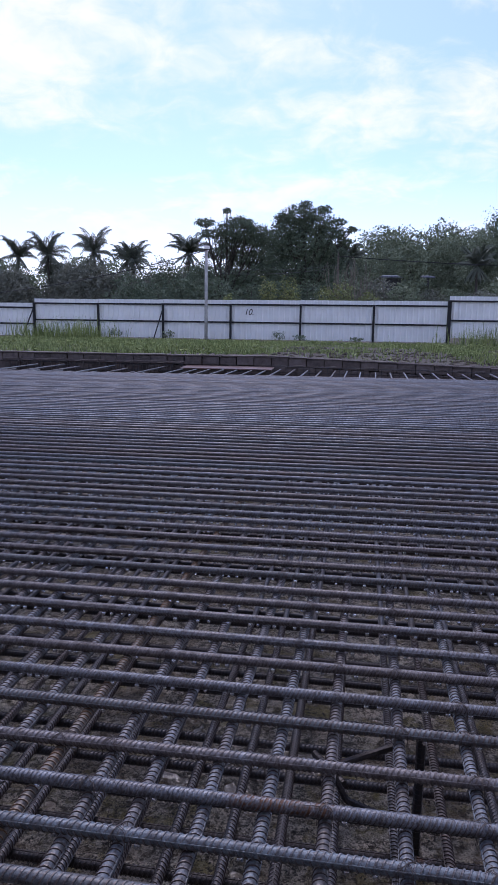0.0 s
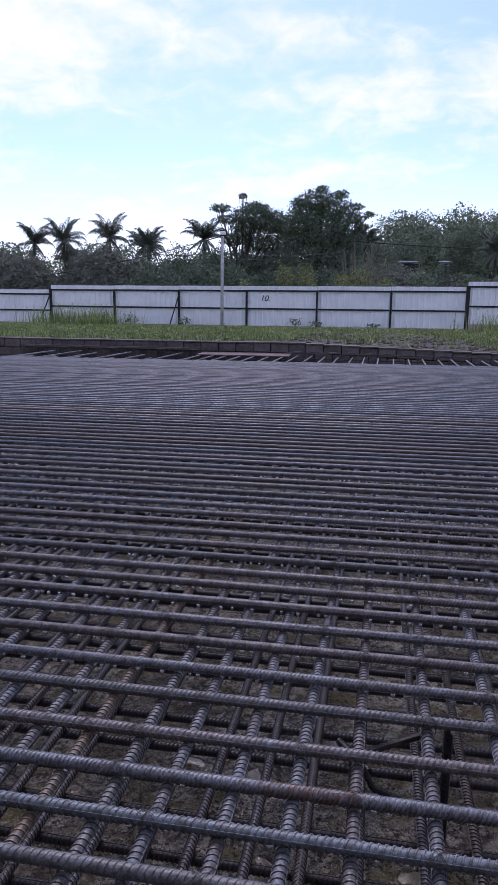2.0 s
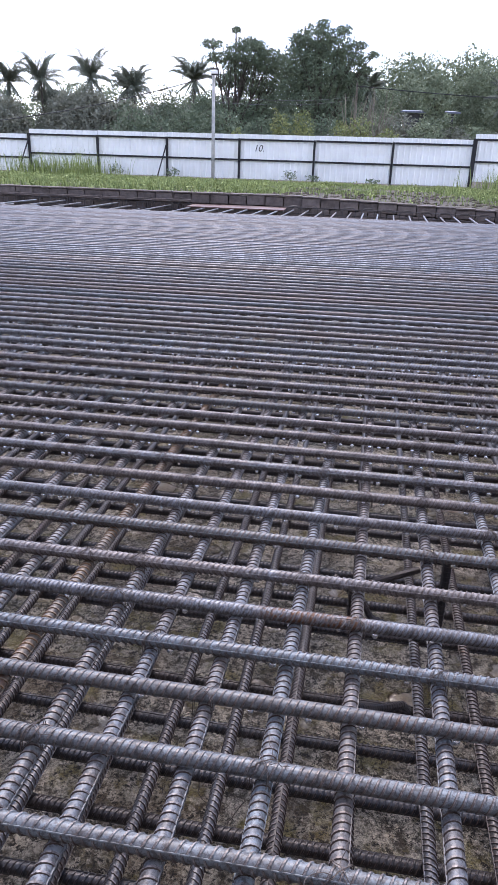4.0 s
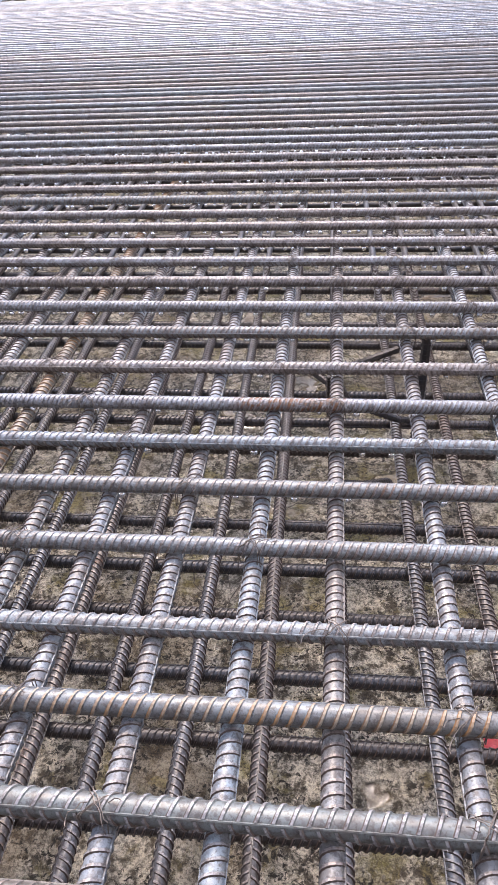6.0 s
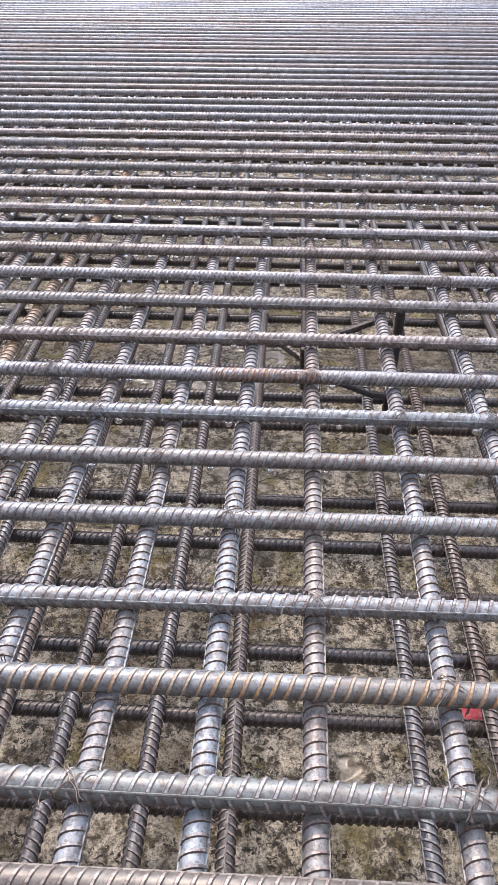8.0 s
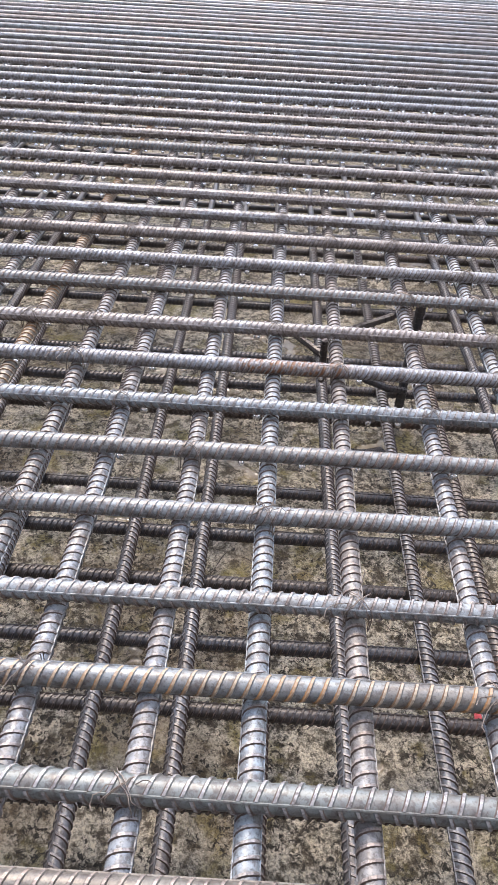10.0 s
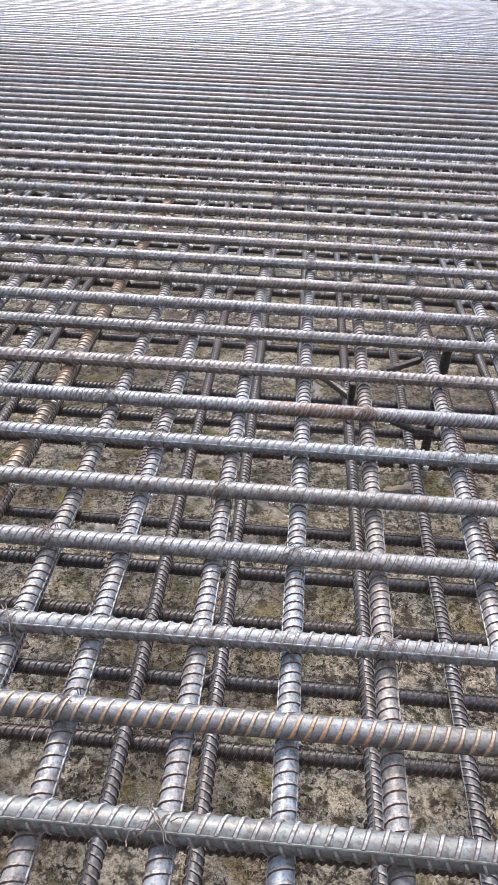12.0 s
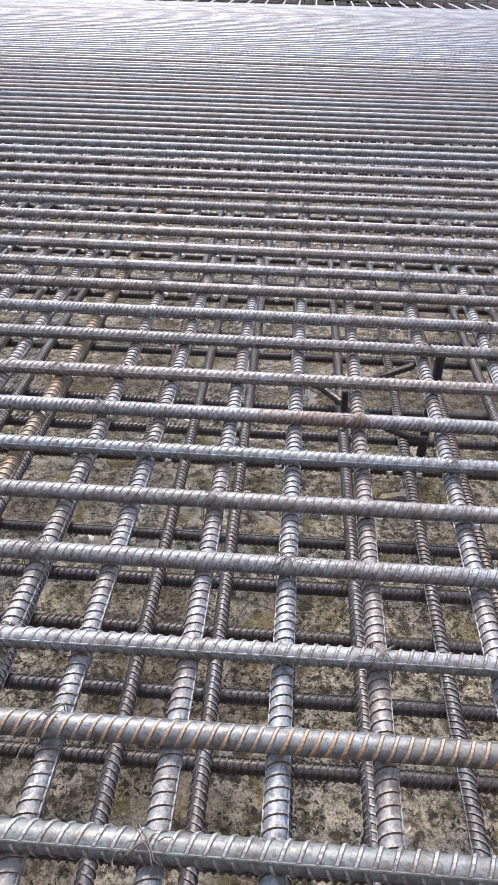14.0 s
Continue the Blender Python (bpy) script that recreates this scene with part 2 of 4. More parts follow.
class Build:
    """Gathers boxes, tubes and quads into one mesh."""

    def __init__(self):
        self.v, self.f = [], []

    def add(self, verts, faces):
        n = len(self.v)
        self.v.extend(tuple(p) for p in verts)
        self.f.extend(tuple(i + n for i in face) for face in faces)
        return self

    def box(self, lo, hi, bevel=0.0):
        (x0, y0, z0), (x1, y1, z1) = lo, hi
        b = bevel
        if b <= 0:
            v = [(x, y, z) for z in (z0, z1) for y in (y0, y1) for x in (x0, x1)]
            return self.add(v, [(0, 2, 3, 1), (4, 5, 7, 6), (0, 1, 5, 4), (2, 6, 7, 3), (0, 4, 6, 2), (1, 3, 7, 5)])
        v = []
        for z, i in ((z0, b), (z0 + b, 0), (z1 - b, 0), (z1, b)):
            v += [(x0 + i, y0 + i, z), (x1 - i, y0 + i, z), (x1 - i, y1 - i, z), (x0 + i, y1 - i, z)]
        f = [(3, 2, 1, 0), (12, 13, 14, 15)]
        for k in range(3):
            for j in range(4):
                a, c = 4 * k + j, 4 * k + (j + 1) % 4
                f.append((a, c, c + 4, a + 4))
        return self.add(v, f)

    def tube(self, pts, radii, sides=8, cap=True):
        pts = [Vector(p) for p in pts]
        rings, side = [], None
        for i, p in enumerate(pts):
            way = (pts[min(i + 1, len(pts) - 1)] - pts[max(i - 1, 0)]).normalized()
            if side is None:
                side = way.orthogonal().normalized()
            side = (side - way * side.dot(way)).normalized()
            up = way.cross(side)
            r = radii[i] if isinstance(radii, (list, tuple)) else radii
            rings.append([p + (side * math.cos(a) + up * math.sin(a)) * r for a in (2 * math.pi * k / sides for k in range(sides))])
        v = [q for ring in rings for q in ring]
        f = [(i * sides + k, i * sides + (k + 1) % sides, (i + 1) * sides + (k + 1) % sides, (i + 1) * sides + k) for i in range(len(pts) - 1) for k in range(sides)]
        if cap:
            f += [tuple(range(sides - 1, -1, -1)), tuple(range(len(v) - sides, len(v)))]
        return self.add(v, f)

    def mesh(self, name, material, smooth=False):
        return mesh_of(name, self.v, self.f, material, smooth)


# ---- ground: one sheet, with the pit of the foundation sunk into it ----
PIT = (-9.0, 8.0, -4.0, 15.95)
FLOOR_Z = -0.47


def land(x, y):
    if PIT[0] <= x <= PIT[1] and PIT[2] <= y <= PIT[3]:
        near = max(0.0, 1 - max(0.0, y - 4) / 4)
        return FLOOR_Z + near * (0.012 * noise.noise((x * 2.3, y * 2.3, 0)) + 0.006 * noise.noise((x * 11, y * 11, 4)))
    rise = 0.19 - 0.30 * min(1, max(0, (y - 16) / 20)) - 0.03 * max(0, min(4, x)) * min(1, max(0, (30 - y) / 14))
    bumps = 0.05 * noise.noise((x * 0.6, y * 0.6, 7)) + 0.02 * noise.noise((x * 2, y * 2, 2))
    return rise + bumps * min(1, max(0, (y - 16.1) / 1.5)) if y < 40 else -0.12


def spaced(stops):
    out = []
    for a, b, step in stops:
        n = max(1, round((b - a) / step))
        out += [a + (b - a) * k / n for k in range(n)]
    return out + [stops[-1][1]]


gx = spaced([(-2500, -60, 600), (-60, -9.01, 3), (-9.01, -9, 0.01), (-9, -1.6, 0.2), (-1.6, 1.6, 0.025), (1.6, 8, 0.2), (8, 8.01, 0.01), (8.01, 60, 3), (60, 2500, 600)])
gy = spaced([(-2500, -40, 600), (-40, -4.01, 4), (-4.01, -4, 0.01), (-4, 0.3, 0.3), (0.3, 3.6, 0.025), (3.6, 15.95, 0.25), (15.95, 15.96, 0.01), (15.96, 40, 0.4), (40, 120, 10), (120, 2500, 600)])
nx = len(gx)
gv = [(x, y, land(x, y)) for y in gy for x in gx]
gf, gm = [], []
for j in range(len(gy) - 1):
    for i in range(nx - 1):
        a = j * nx + i
        gf.append((a, a + 1, a + nx + 1, a + nx))
        inside = PIT[0] - 0.02 <= gx[i] < PIT[1] and PIT[2] - 0.02 <= gy[j] < PIT[3]
        gm.append(0 if inside else 1)
ground_mesh = mesh_of("ground", gv, gf, CONCRETE, True)
ground_mesh.materials.append(SOIL)
ground_mesh.polygons.foreach_set("material_index", gm)
thing("ground", "wet muddy blinding concrete in a shallow pit, soil beyond", "ground", kind="structure", data=ground_mesh)


# ---- reinforcing bars ----
def ribbed(length, r, ribs, pitch, roll, sides, seed, tall=0.0018, lean=-0.6, steps=6):
    """A deformed bar along local x: round core, two long ribs, slanted cross ribs in the stretch given."""
    rnd = random.Random(seed)
    a1, a2, q1, q2 = (rnd.uniform(0, 0.004) for _ in range(4))
    w1, w2 = rnd.uniform(0.5, 0.9), rnd.uniform(1.1, 1.9)

    def bend(s):
        return a1 * np.sin(w1 * s + q1 * 900) + 0.4 * a2 * np.sin(w2 * s + q2 * 900)

    n = max(2, int(length / 0.5))
    s = np.linspace(0, length, n + 1)
    th = np.arange(sides) * 2 * math.pi / sides + roll
    ring = np.stack([np.repeat(s[:, None], sides, 1), bend(s)[:, None] + r * np.cos(th)[None], 0.5 * bend(s + 3)[:, None] + r * np.sin(th)[None]], -1)
    verts = [ring.reshape(-1, 3)]
    i, k = np.meshgrid(np.arange(n), np.arange(sides), indexing="ij")
    kk = (k + 1) % sides
    faces = [np.stack([i * sides + k, (i + 1) * sides + k, (i + 1) * sides + kk, i * sides + kk], -1).reshape(-1, 4)]
    smooth, slots = [np.ones(n * sides, bool)], []
    count = len(verts[0])
    lo, hi = ribs
    if hi > lo:
        # long ribs
        m = s[(s >= lo - 0.5) & (s <= hi + 0.5)]
        for side in (0, math.pi):
            q = side + roll
            out = []
            for d, rad in ((-0.10, r * 0.99), (-0.055, r + tall * 0.75), (0.055, r + tall * 0.75), (0.10, r * 0.99)):
                out.append(np.stack([m, bend(m) + rad * math.cos(q + d), 0.5 * bend(m + 3) + rad * math.sin(q + d)], -1))
            v = np.stack(out, 1).reshape(-1, 3)
            i, k = np.meshgrid(np.arange(len(m) - 1), np.arange(3), indexing="ij")
            faces.append((np.stack([i * 4 + k, i * 4 + k + 4, i * 4 + k + 5, i * 4 + k + 1], -1) + count).reshape(-1, 4))
            smooth.append(np.zeros(faces[-1].shape[0], bool))
            verts.append(v)
            count += len(v)
        # cross ribs
        at = np.arange(lo, hi, pitch)
        u = np.linspace(0, 1, steps + 1)
        for half in (0, 1):
            angle = roll + half * math.pi + 0.12 + (math.pi - 0.24) * u
            shift = (u - 0.5) * 2 * r * lean * (1 if half == 0 else -1)
            high = tall * 1.15 * np.sin(np.pi * np.clip(u, 0.06, 0.94)) ** 0.4
            out = []
            for d, up in ((-0.0030, 0), (-0.0016, 1), (0.0016, 1), (0.0030, 0)):
                x = at[:, None] + half * pitch * 0.5 + shift[None] + d * r / 0.0145
                rad = r + (high * up if up > 0 else -0.0003)
                out.append(np.stack([x, bend(x) + rad * np.cos(angle)[None], 0.5 * bend(x + 3) + rad * np.sin(angle)[None]], -1))
            v = np.stack(out, 2)
            K = len(at)
            v = v.reshape(-1, 3)
            b, i, k = np.meshgrid(np.arange(K), np.arange(steps), np.arange(3), indexing="ij")
            o = b * (steps + 1) * 4 + i * 4 + k + count
            faces.append(np.stack([o, o + 1, o + 5, o + 4], -1).reshape(-1, 4))
            smooth.append(np.zeros(faces[-1].shape[0], bool))
            # one flank of each rib takes the grime colour that also paints its shade
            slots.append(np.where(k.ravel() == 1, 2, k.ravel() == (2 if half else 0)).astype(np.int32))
            verts.append(v)
            count += len(v)
    short = sum(len(f) for f in faces) - sum(len(q) for q in slots)
    return np.concatenate(verts), np.concatenate(faces), np.concatenate(smooth), np.concatenate([np.zeros(short, np.int32), *slots])


def bar(name, p0, p1, r, ribs, pitch, roll, material, parent, seed, sides=14, label="", steps=6, tall=0.0025, lean=-0.6):
    """ribs: the stretch with modelled ribs, as distances from p0."""
    p0, p1 = Vector(p0), Vector(p1)
    way = p1 - p0
    v, f, sm, slot = ribbed(way.length, r, ribs, pitch, roll, sides, seed, tall, lean, steps)
    me = bpy.data.meshes.new(name)
    me.vertices.add(len(v))
    me.vertices.foreach_set("co", v.astype(np.float32).ravel())
    me.loops.add(f.size)
    me.loops.foreach_set("vertex_index", f.astype(np.int32).ravel())
    me.polygons.add(len(f))
    me.polygons.foreach_set("loop_start", np.arange(0, f.size, 4, dtype=np.int32))
    me.polygons.foreach_set("use_smooth", sm)
    me.materials.append(material)
    me.materials.append(GRIME_RUST_SHADE if material == STEEL_RUST else GRIME_SHADE)
    me.materials.append(RIB_RUST if material == STEEL_RUST else material if material == STEEL_SHADED else RIB)
    me.polygons.foreach_set("material_index", slot)
    me.update(calc_edges=True)
    turn = way.to_track_quat("X", "Z").to_matrix().to_4x4()
    return part(name, me, parent, label, Matrix.Translation(p0) @ turn)


X0, X1, Y0, LAST = -7.6, 6.2, -2.6, 13.25
rnd = random.Random(5)
upper = thing("upper_rebar_mat", "tied upper mat of wet ribbed steel reinforcing bars", "rebar mat", "rebar mats")
lower = thing("lower_rebar_mat", "lower mat of ribbed steel bars above the blinding, shade in its colour", "rebar mat", "rebar mats")

# upper cross bars: where each lies at x = -0.1, its radius, rib pitch and roll
NEAR_ROWS = [(0.751, 0.0162, 0.0202, -46), (0.888, 0.0150, 0.0186, 45), (1.016, 0.0140, 0.0170, -36), (1.187, 0.0138, 0.0140, 40),
             (1.331, 0.0138, 0.0155, 42), (1.471, 0.0138, 0.0150, -24), (1.611, 0.0138, 0.0110, 60), (1.766, 0.0138, 0.0138, -22),
             (1.938, 0.0138, 0.0135, -12), (2.085, 0.0138, 0.0112, 38), (2.25, 0.0138, 0.0112, 60), (2.402, 0.0138, 0.0138, -15)]
rows = [(y, 0.0145, 0.0165, 20) for y in (Y0 + 0.148 * k for k in range(23)) if y < 0.68] + NEAR_ROWS
y = 2.555
while y < LAST:
    rows.append((y + rnd.uniform(-0.012, 0.012), 0.0138, rnd.choice((0.0145, 0.0145, 0.012)), rnd.choice((36, 45, -12, -8, 60))))
    y += 0.15
for n, (y, r, pitch, roll) in enumerate(rows):
    slope = -0.022 + 0.062 * min(1, max(0, (y - 2) / 11)) + rnd.uniform(-0.003, 0.003)
    x0, x1 = X0 + rnd.uniform(-0.2, 0.2), X1 + rnd.uniform(-0.2, 0.2)
    reach = 0.75 + 0.42 * max(0.3, y) if y < 6.5 else 0
    span = (max(0, -0.12 - 0.1 * y - reach - x0), min(x1 - x0, 0.0 - 0.02 * y + reach - x0)) if 0.4 < y < 6.5 else (0, 0)
    bar("cross_bar", (x0, y + slope * (x0 + 0.1), 0), (x1, y + slope * (x1 + 0.1), 0), r, span, pitch, radians(roll), STEEL_RUST if abs(y - 0.888) < 0.01 else STEEL_WORN if y < 0.88 else STEEL_BLUE if n % 7 == 3 or y in (1.016, 1.187, 1.331, 1.471) else STEEL_TOP, upper, n,
        14 if y < 3 else 8, steps=8 if y < 2 else 5, tall=0.0020)

# upper long bars: where each lies at y = 1.0
long_x = [-0.565, -0.43, -0.306, -0.154, -0.017, 0.12, 0.292, 0.462]
left = [-0.565 - 0.148 * k + rnd.uniform(-0.015, 0.015) for k in range(1, 48)]
right = [0.462 + 0.148 * k + rnd.uniform(-0.015, 0.015) for k in range(1, 40)]
SLANT = 0.043
for n, x in enumerate(left + long_x + right):
    r = 0.0145
    end = LAST + (2.0 if n % (4 if x < -3.6 else 2) == 1 else 0.25) + rnd.uniform(-0.3, 0.2) * (2.5 if x < -3.6 else 1)
    near = -2.2 < x < 2.0
    z = -0.0305 - (0.003 if -0.1 < x < 0.3 else 0)
    span = (0.35 - Y0, (4.6 if near else 0.35) - Y0)
    bar("long_bar", (x + SLANT * (Y0 - 1), Y0, z), (x + SLANT * (end - 1), end, z), r, span, 0.0158, radians(rnd.choice((0, 10, -10, -18))), STEEL_RUST if abs(x + 0.565) < 0.01 else STEEL_PALE if n % 3 else STEEL_BLUE, upper, 500 + n,
        14 if near else 8, lean=0.35, tall=0.0021)

# lower mat, in steel whose colour already holds the shade under the upper mat
low_x = [-0.405, -0.285, -0.137, 0.003, 0.146, 0.312, 0.45]
left = [-0.405 - 0.148 * k + rnd.uniform(-0.015, 0.015) for k in range(1, 48)]
right = [0.45 + 0.148 * k + rnd.uniform(-0.015, 0.015) for k in range(1, 40)]
for n, x in enumerate(left + low_x + right):
    near = -1.8 < x < 1.6
    bar("long_bar", (x + 0.03 * (Y0 - 1), Y0, -0.33), (x + 0.03 * (LAST - 1), LAST + rnd.uniform(0, 0.3), -0.33), 0.013, (0.45 - Y0, (3.2 if near else 0.45) - Y0), 0.0135, radians(rnd.choice((10, 30, 60, 90))), STEEL_HALF_SHADED, lower, 900 + n, 10 if near else 6, steps=5)
low_y = [0.735, 0.889, 1.044, 1.178, 1.328, 1.465, 1.61, 1.76, 1.912, 2.05, 2.2, 2.36, 2.52]
rows = [y for y in (Y0 + 0.15 * k for k in range(23)) if y < 0.66] + low_y
y = 2.67
while y < LAST:
    rows.append(y + rnd.uniform(-0.015, 0.015))
    y += 0.15
for n, y in enumerate(rows):
    near = 0.6 < y < 3.4
    bar("cross_bar", (X0, y - 0.022 * (X0 + 0.1), -0.358), (X1, y - 0.022 * (X1 + 0.1), -0.358), 0.0135, (6.0, 9.2) if near else (0, 0), 0.0135, radians(rnd.choice((10, 30, 60, 90))), STEEL_SHADED, lower, 1300 + n, 10 if near else 6, steps=5)


# ---- site hoarding ----
def corrugated(x0, x1, y, z0, z1, seed):
    """One sheet with shallow trapezoid ribs."""
    rnd = random.Random(seed)
    xs, off, x = [], [], x0
    while x < x1 - 0.02:
        for d, o in ((0, 0), (0.17, 0), (0.195, -0.04), (0.255, -0.04), (0.28, 0)):
            if x + d < x1:
                xs.append(x + d)
                off.append(o)
        x += 0.28
    xs.append(x1)
    off.append(0)
    v, f = [], []
    for z in (z0, z1):
        for k in (0, 0.004):
            v += [(a, y + o + k, z + rnd.uniform(-0.004, 0.004)) for a, o in zip(xs, off)]
    n = len(xs)
    for i in range(n - 1):
        f += [(i, i + 1, 2 * n + i + 1, 2 * n + i), (n + i + 1, n + i, 3 * n + i, 3 * n + i + 1), (2 * n + i, 2 * n + i + 1, 3 * n + i + 1, 3 * n + i)]
    return mesh_of("sheet", v, f, SHEET)


FY = 36.0
POSTS = [-26.9, -23.3, -19.7, -16.2, -12.64, -9.12, -5.54, -1.93, 1.755, 5.44, 9.1, 12.7, 16.3]
hoarding = thing("hoarding", "white corrugated sheet site hoarding on dark steel posts", "fence")
for n, (a, b) in enumerate(zip(POSTS, POSTS[1:])):
    step = 0.24 if a > 5 else (-0.22 if b < -16 else 0.0)
    top = 1.76 + 0.004 * (a + 6) + step
    part("sheet", corrugated(a, b - 0.01, FY + 0.052, 0.0 + max(step, 0), top + 0.24, n), hoarding)
    for z in (top, 0.86 + step):
        part("rail", Build().box((a + 0.06, FY - 0.05, z - 0.042), (b - 0.06, FY + 0.012, z + 0.042), 0.006).mesh("rail", FRAME), hoarding)
for n, a in enumerate(POSTS):
    step = 0.24 if a > 5 else (-0.22 if a < -17 else 0.0)
    w = 0.09 if abs(a - 5.44) < 0.1 else 0.05
    part("post", Build().box((a - w, FY - 0.1, -0.3), (a + w, FY + 0.02, 1.80 + 0.004 * (a + 6) + step), 0.008).mesh("post", FRAME), hoarding)
    if n in (3, 5):
        part("brace", Build().tube([(a, FY - 0.08, 1.5), (a - 0.25, FY - 1.1, -0.1)], 0.035, 6).mesh("brace", FRAME), hoarding)

pole = thing("lamp_pole", "pale concrete pole with a small white floodlight on top", "lamp pole")
part("shaft", Build().tube([(-6.7, 35.3, -0.3), (-6.7, 35.3, 2), (-6.7, 35.3, 4.45)], [0.085, 0.078, 0.07], 12).mesh("shaft", POLE, True), pole)
part("lamp_head", Build().box((-6.76, 34.98, 4.44), (-6.50, 35.2, 4.60), 0.02).mesh("lamp_head", SHEET), pole)
part("bracket", Build().box((-6.8, 35.18, 4.40), (-6.46, 35.34, 4.68), 0.01).mesh("bracket", FRAME), pole)


# ---- block wall round the pit ----
wall = thing("wall_far", "low damp concrete block wall behind the mat", "wall", kind="structure")


def wall_line(x):
    """Where the wall's face runs, and its top."""
    y = 15.78 + 0.1 * max(0, min(1, (x + 3.3) / 0.8)) - 0.1 * max(0, min(1, (x + 1.2) / 0.6))
    return y, 0.205 - 0.04 * max(0, x + 1.0) * 0.85


part("mortar_core", Build().box((-9, 16.0, -0.6), (8, 16.12, 0.0)).mesh("mortar_core", MORTAR), wall)
blocks = [Build().box((-0.19, 0, -0.095), (0.19, 0.16, 0.095), 0.008 + 0.004 * k).mesh("block", BLOCK) for k in range(3)]
wr = random.Random(8)
for course in range(4):
    x = -8.8 + (0.2 if course % 2 else 0)
    while x < 7.8:
        yy, top = wall_line(x)
        part("block", blocks[wr.randrange(3)], wall, "", pose(x, yy + wr.uniform(-0.008, 0.008), top - 0.1 - 0.2 * course + wr.uniform(-0.008, 0.006), 0, wr.uniform(-1.8, 1.8), wr.uniform(-2, 2)))
        x += 0.40


# added, unseen: blocks low sky behind the camera to darken the bars' near sides
shade_wall = thing("unseen_shade_wall", "added unseen wall behind the camera that blocks rear sky light", "wall", kind="structure")
part("panel", Build().box((-14, -4.3, -0.6), (13, -4.02, 6.0), 0.02).mesh("panel", BLOCK), shade_wall)


# ---- planting ----
def leafy(name, dark, pale, rough=0.75):
    s = Nodes(name, roughness=rough, specular=0.2)
    tone = s.math("ADD", s.math("MULTIPLY", s.island(), 0.6), s.math("MULTIPLY", s.noise(0.5, 4), 0.5))
    s.set("Base Color", s.mix(s.ramp(tone, 0.15, 0.95), dark, pale))
    s.set("Subsurface Weight", 0.0)
    return s.m


LEAF = leafy("dark_tree_leaf", (0.10, 0.132, 0.088), (0.165, 0.205, 0.13))
# LEAF_MID and LEAF_HAZE carry distance haze in their lifted, greyed colours
LEAF_MID = leafy("green_leaf", (0.15, 0.185, 0.118), (0.24, 0.275, 0.175))
LEAF_PALE = leafy("yellow_green_leaf", (0.13, 0.16, 0.06), (0.32, 0.34, 0.14))
LEAF_HAZE = leafy("hazed_grey_green_leaf", (0.155, 0.162, 0.128), (0.22, 0.228, 0.172))
PALM = leafy("palm_frond", (0.085, 0.098, 0.076), (0.15, 0.165, 0.12), 0.7)
GRASS = leafy("wet_grass", (0.13, 0.175, 0.055), (0.37, 0.42, 0.16))
BARK = plain("damp_bark", (0.04, 0.032, 0.025), (0.10, 0.085, 0.068), 0.85, scale=5, bump=0.6, dist=0.03)


def leaf_cloud(blobs, size, material, seed, name="crown"):
    """Many small leaf sprays spread through lumpy clusters."""
    g = np.random.default_rng(seed)
    pts, outs = [], []
    for cx, cy, cz, rx, ry, rz, n in blobs:
        d = g.normal(size=(n, 3))
        d /= np.linalg.norm(d, axis=1, keepdims=True)
        lump = 1 + 0.22 * np.sin(d[:, 0] * 5 + seed) * np.cos(d[:, 2] * 6 + cx) + 0.12 * np.sin(d[:, 1] * 11 + cz)
        rad = (0.35 + 0.65 * np.sqrt(g.random(n)))[:, None] * lump[:, None] * g.uniform(0.9, 1.12, (n, 1))
        pts.append(d * rad * (rx, ry, rz) + (cx, cy, cz))
        outs.append(d)
    p, o = np.concatenate(pts), np.concatenate(outs)
    n = len(p)
    a = g.normal(size=(n, 3)) + 0.6 * o + (0, 0, 0.5)
    a /= np.linalg.norm(a, axis=1, keepdims=True)
    b = np.cross(a, g.normal(size=(n, 3)))
    b /= np.linalg.norm(b, axis=1, keepdims=True) + 1e-9
    c = np.cross(a, b)
    w = size * g.uniform(0.6, 1.5, (n, 1))
    v = np.stack([p - b * w, p + c * w * 0.45 - a * w * 0.1, p + b * w, p - c * w * 0.45 - a * w * 0.1], 1).reshape(-1, 3)
    f = np.arange(4 * n).reshape(-1, 4)
    return mesh_of(name, v.tolist(), f.tolist(), material)


def tree(name, x, y, blobs, n, size, material, seed, label, category="tree", group="trees behind the hoarding", trunk=0.22):
    """A tapered trunk with limbs to each leaf cluster."""
    rnd = random.Random(seed)
    t = thing(name, label, category, group)
    low = min(b[2] - b[5] for b in blobs)
    fork = max(0.6, low + 0.4)
    wood = Build().tube([(x, y, -0.2), (x + rnd.uniform(-0.2, 0.2), y, fork * 0.5), (x + rnd.uniform(-0.2, 0.2), y, fork)], [trunk, trunk * 0.8, trunk * 0.65], 8)
    for cx, cy, cz, rx, ry, rz in blobs:
        mid = ((x + cx) / 2 + rnd.uniform(-0.3, 0.3), (y + cy) / 2, (fork + cz) / 2 - 0.2)
        wood.tube([(x, y, fork - 0.1), mid, (cx, cy, cz)], [trunk * 0.55, trunk * 0.35, trunk * 0.12], 6)
        for _ in range(5):
            end = (cx + rnd.uniform(-0.85, 0.85) * rx, cy + rnd.uniform(-0.8, 0.8) * ry, cz + rnd.uniform(-0.3, 0.9) * rz)
            wood.tube([mid, ((mid[0] + end[0]) / 2, (mid[1] + end[1]) / 2, (mid[2] + end[2]) / 2 + 0.15), end], [trunk * 0.2, trunk * 0.12, 0.02], 5)
    part("trunk", wood.mesh("trunk", BARK, True), t)
    area = [b[3] * b[5] for b in blobs]
    part("crown", leaf_cloud([(*b, max(40, int(n * a / sum(area)))) for b, a in zip(blobs, area)], size, material, seed), t)
    return t


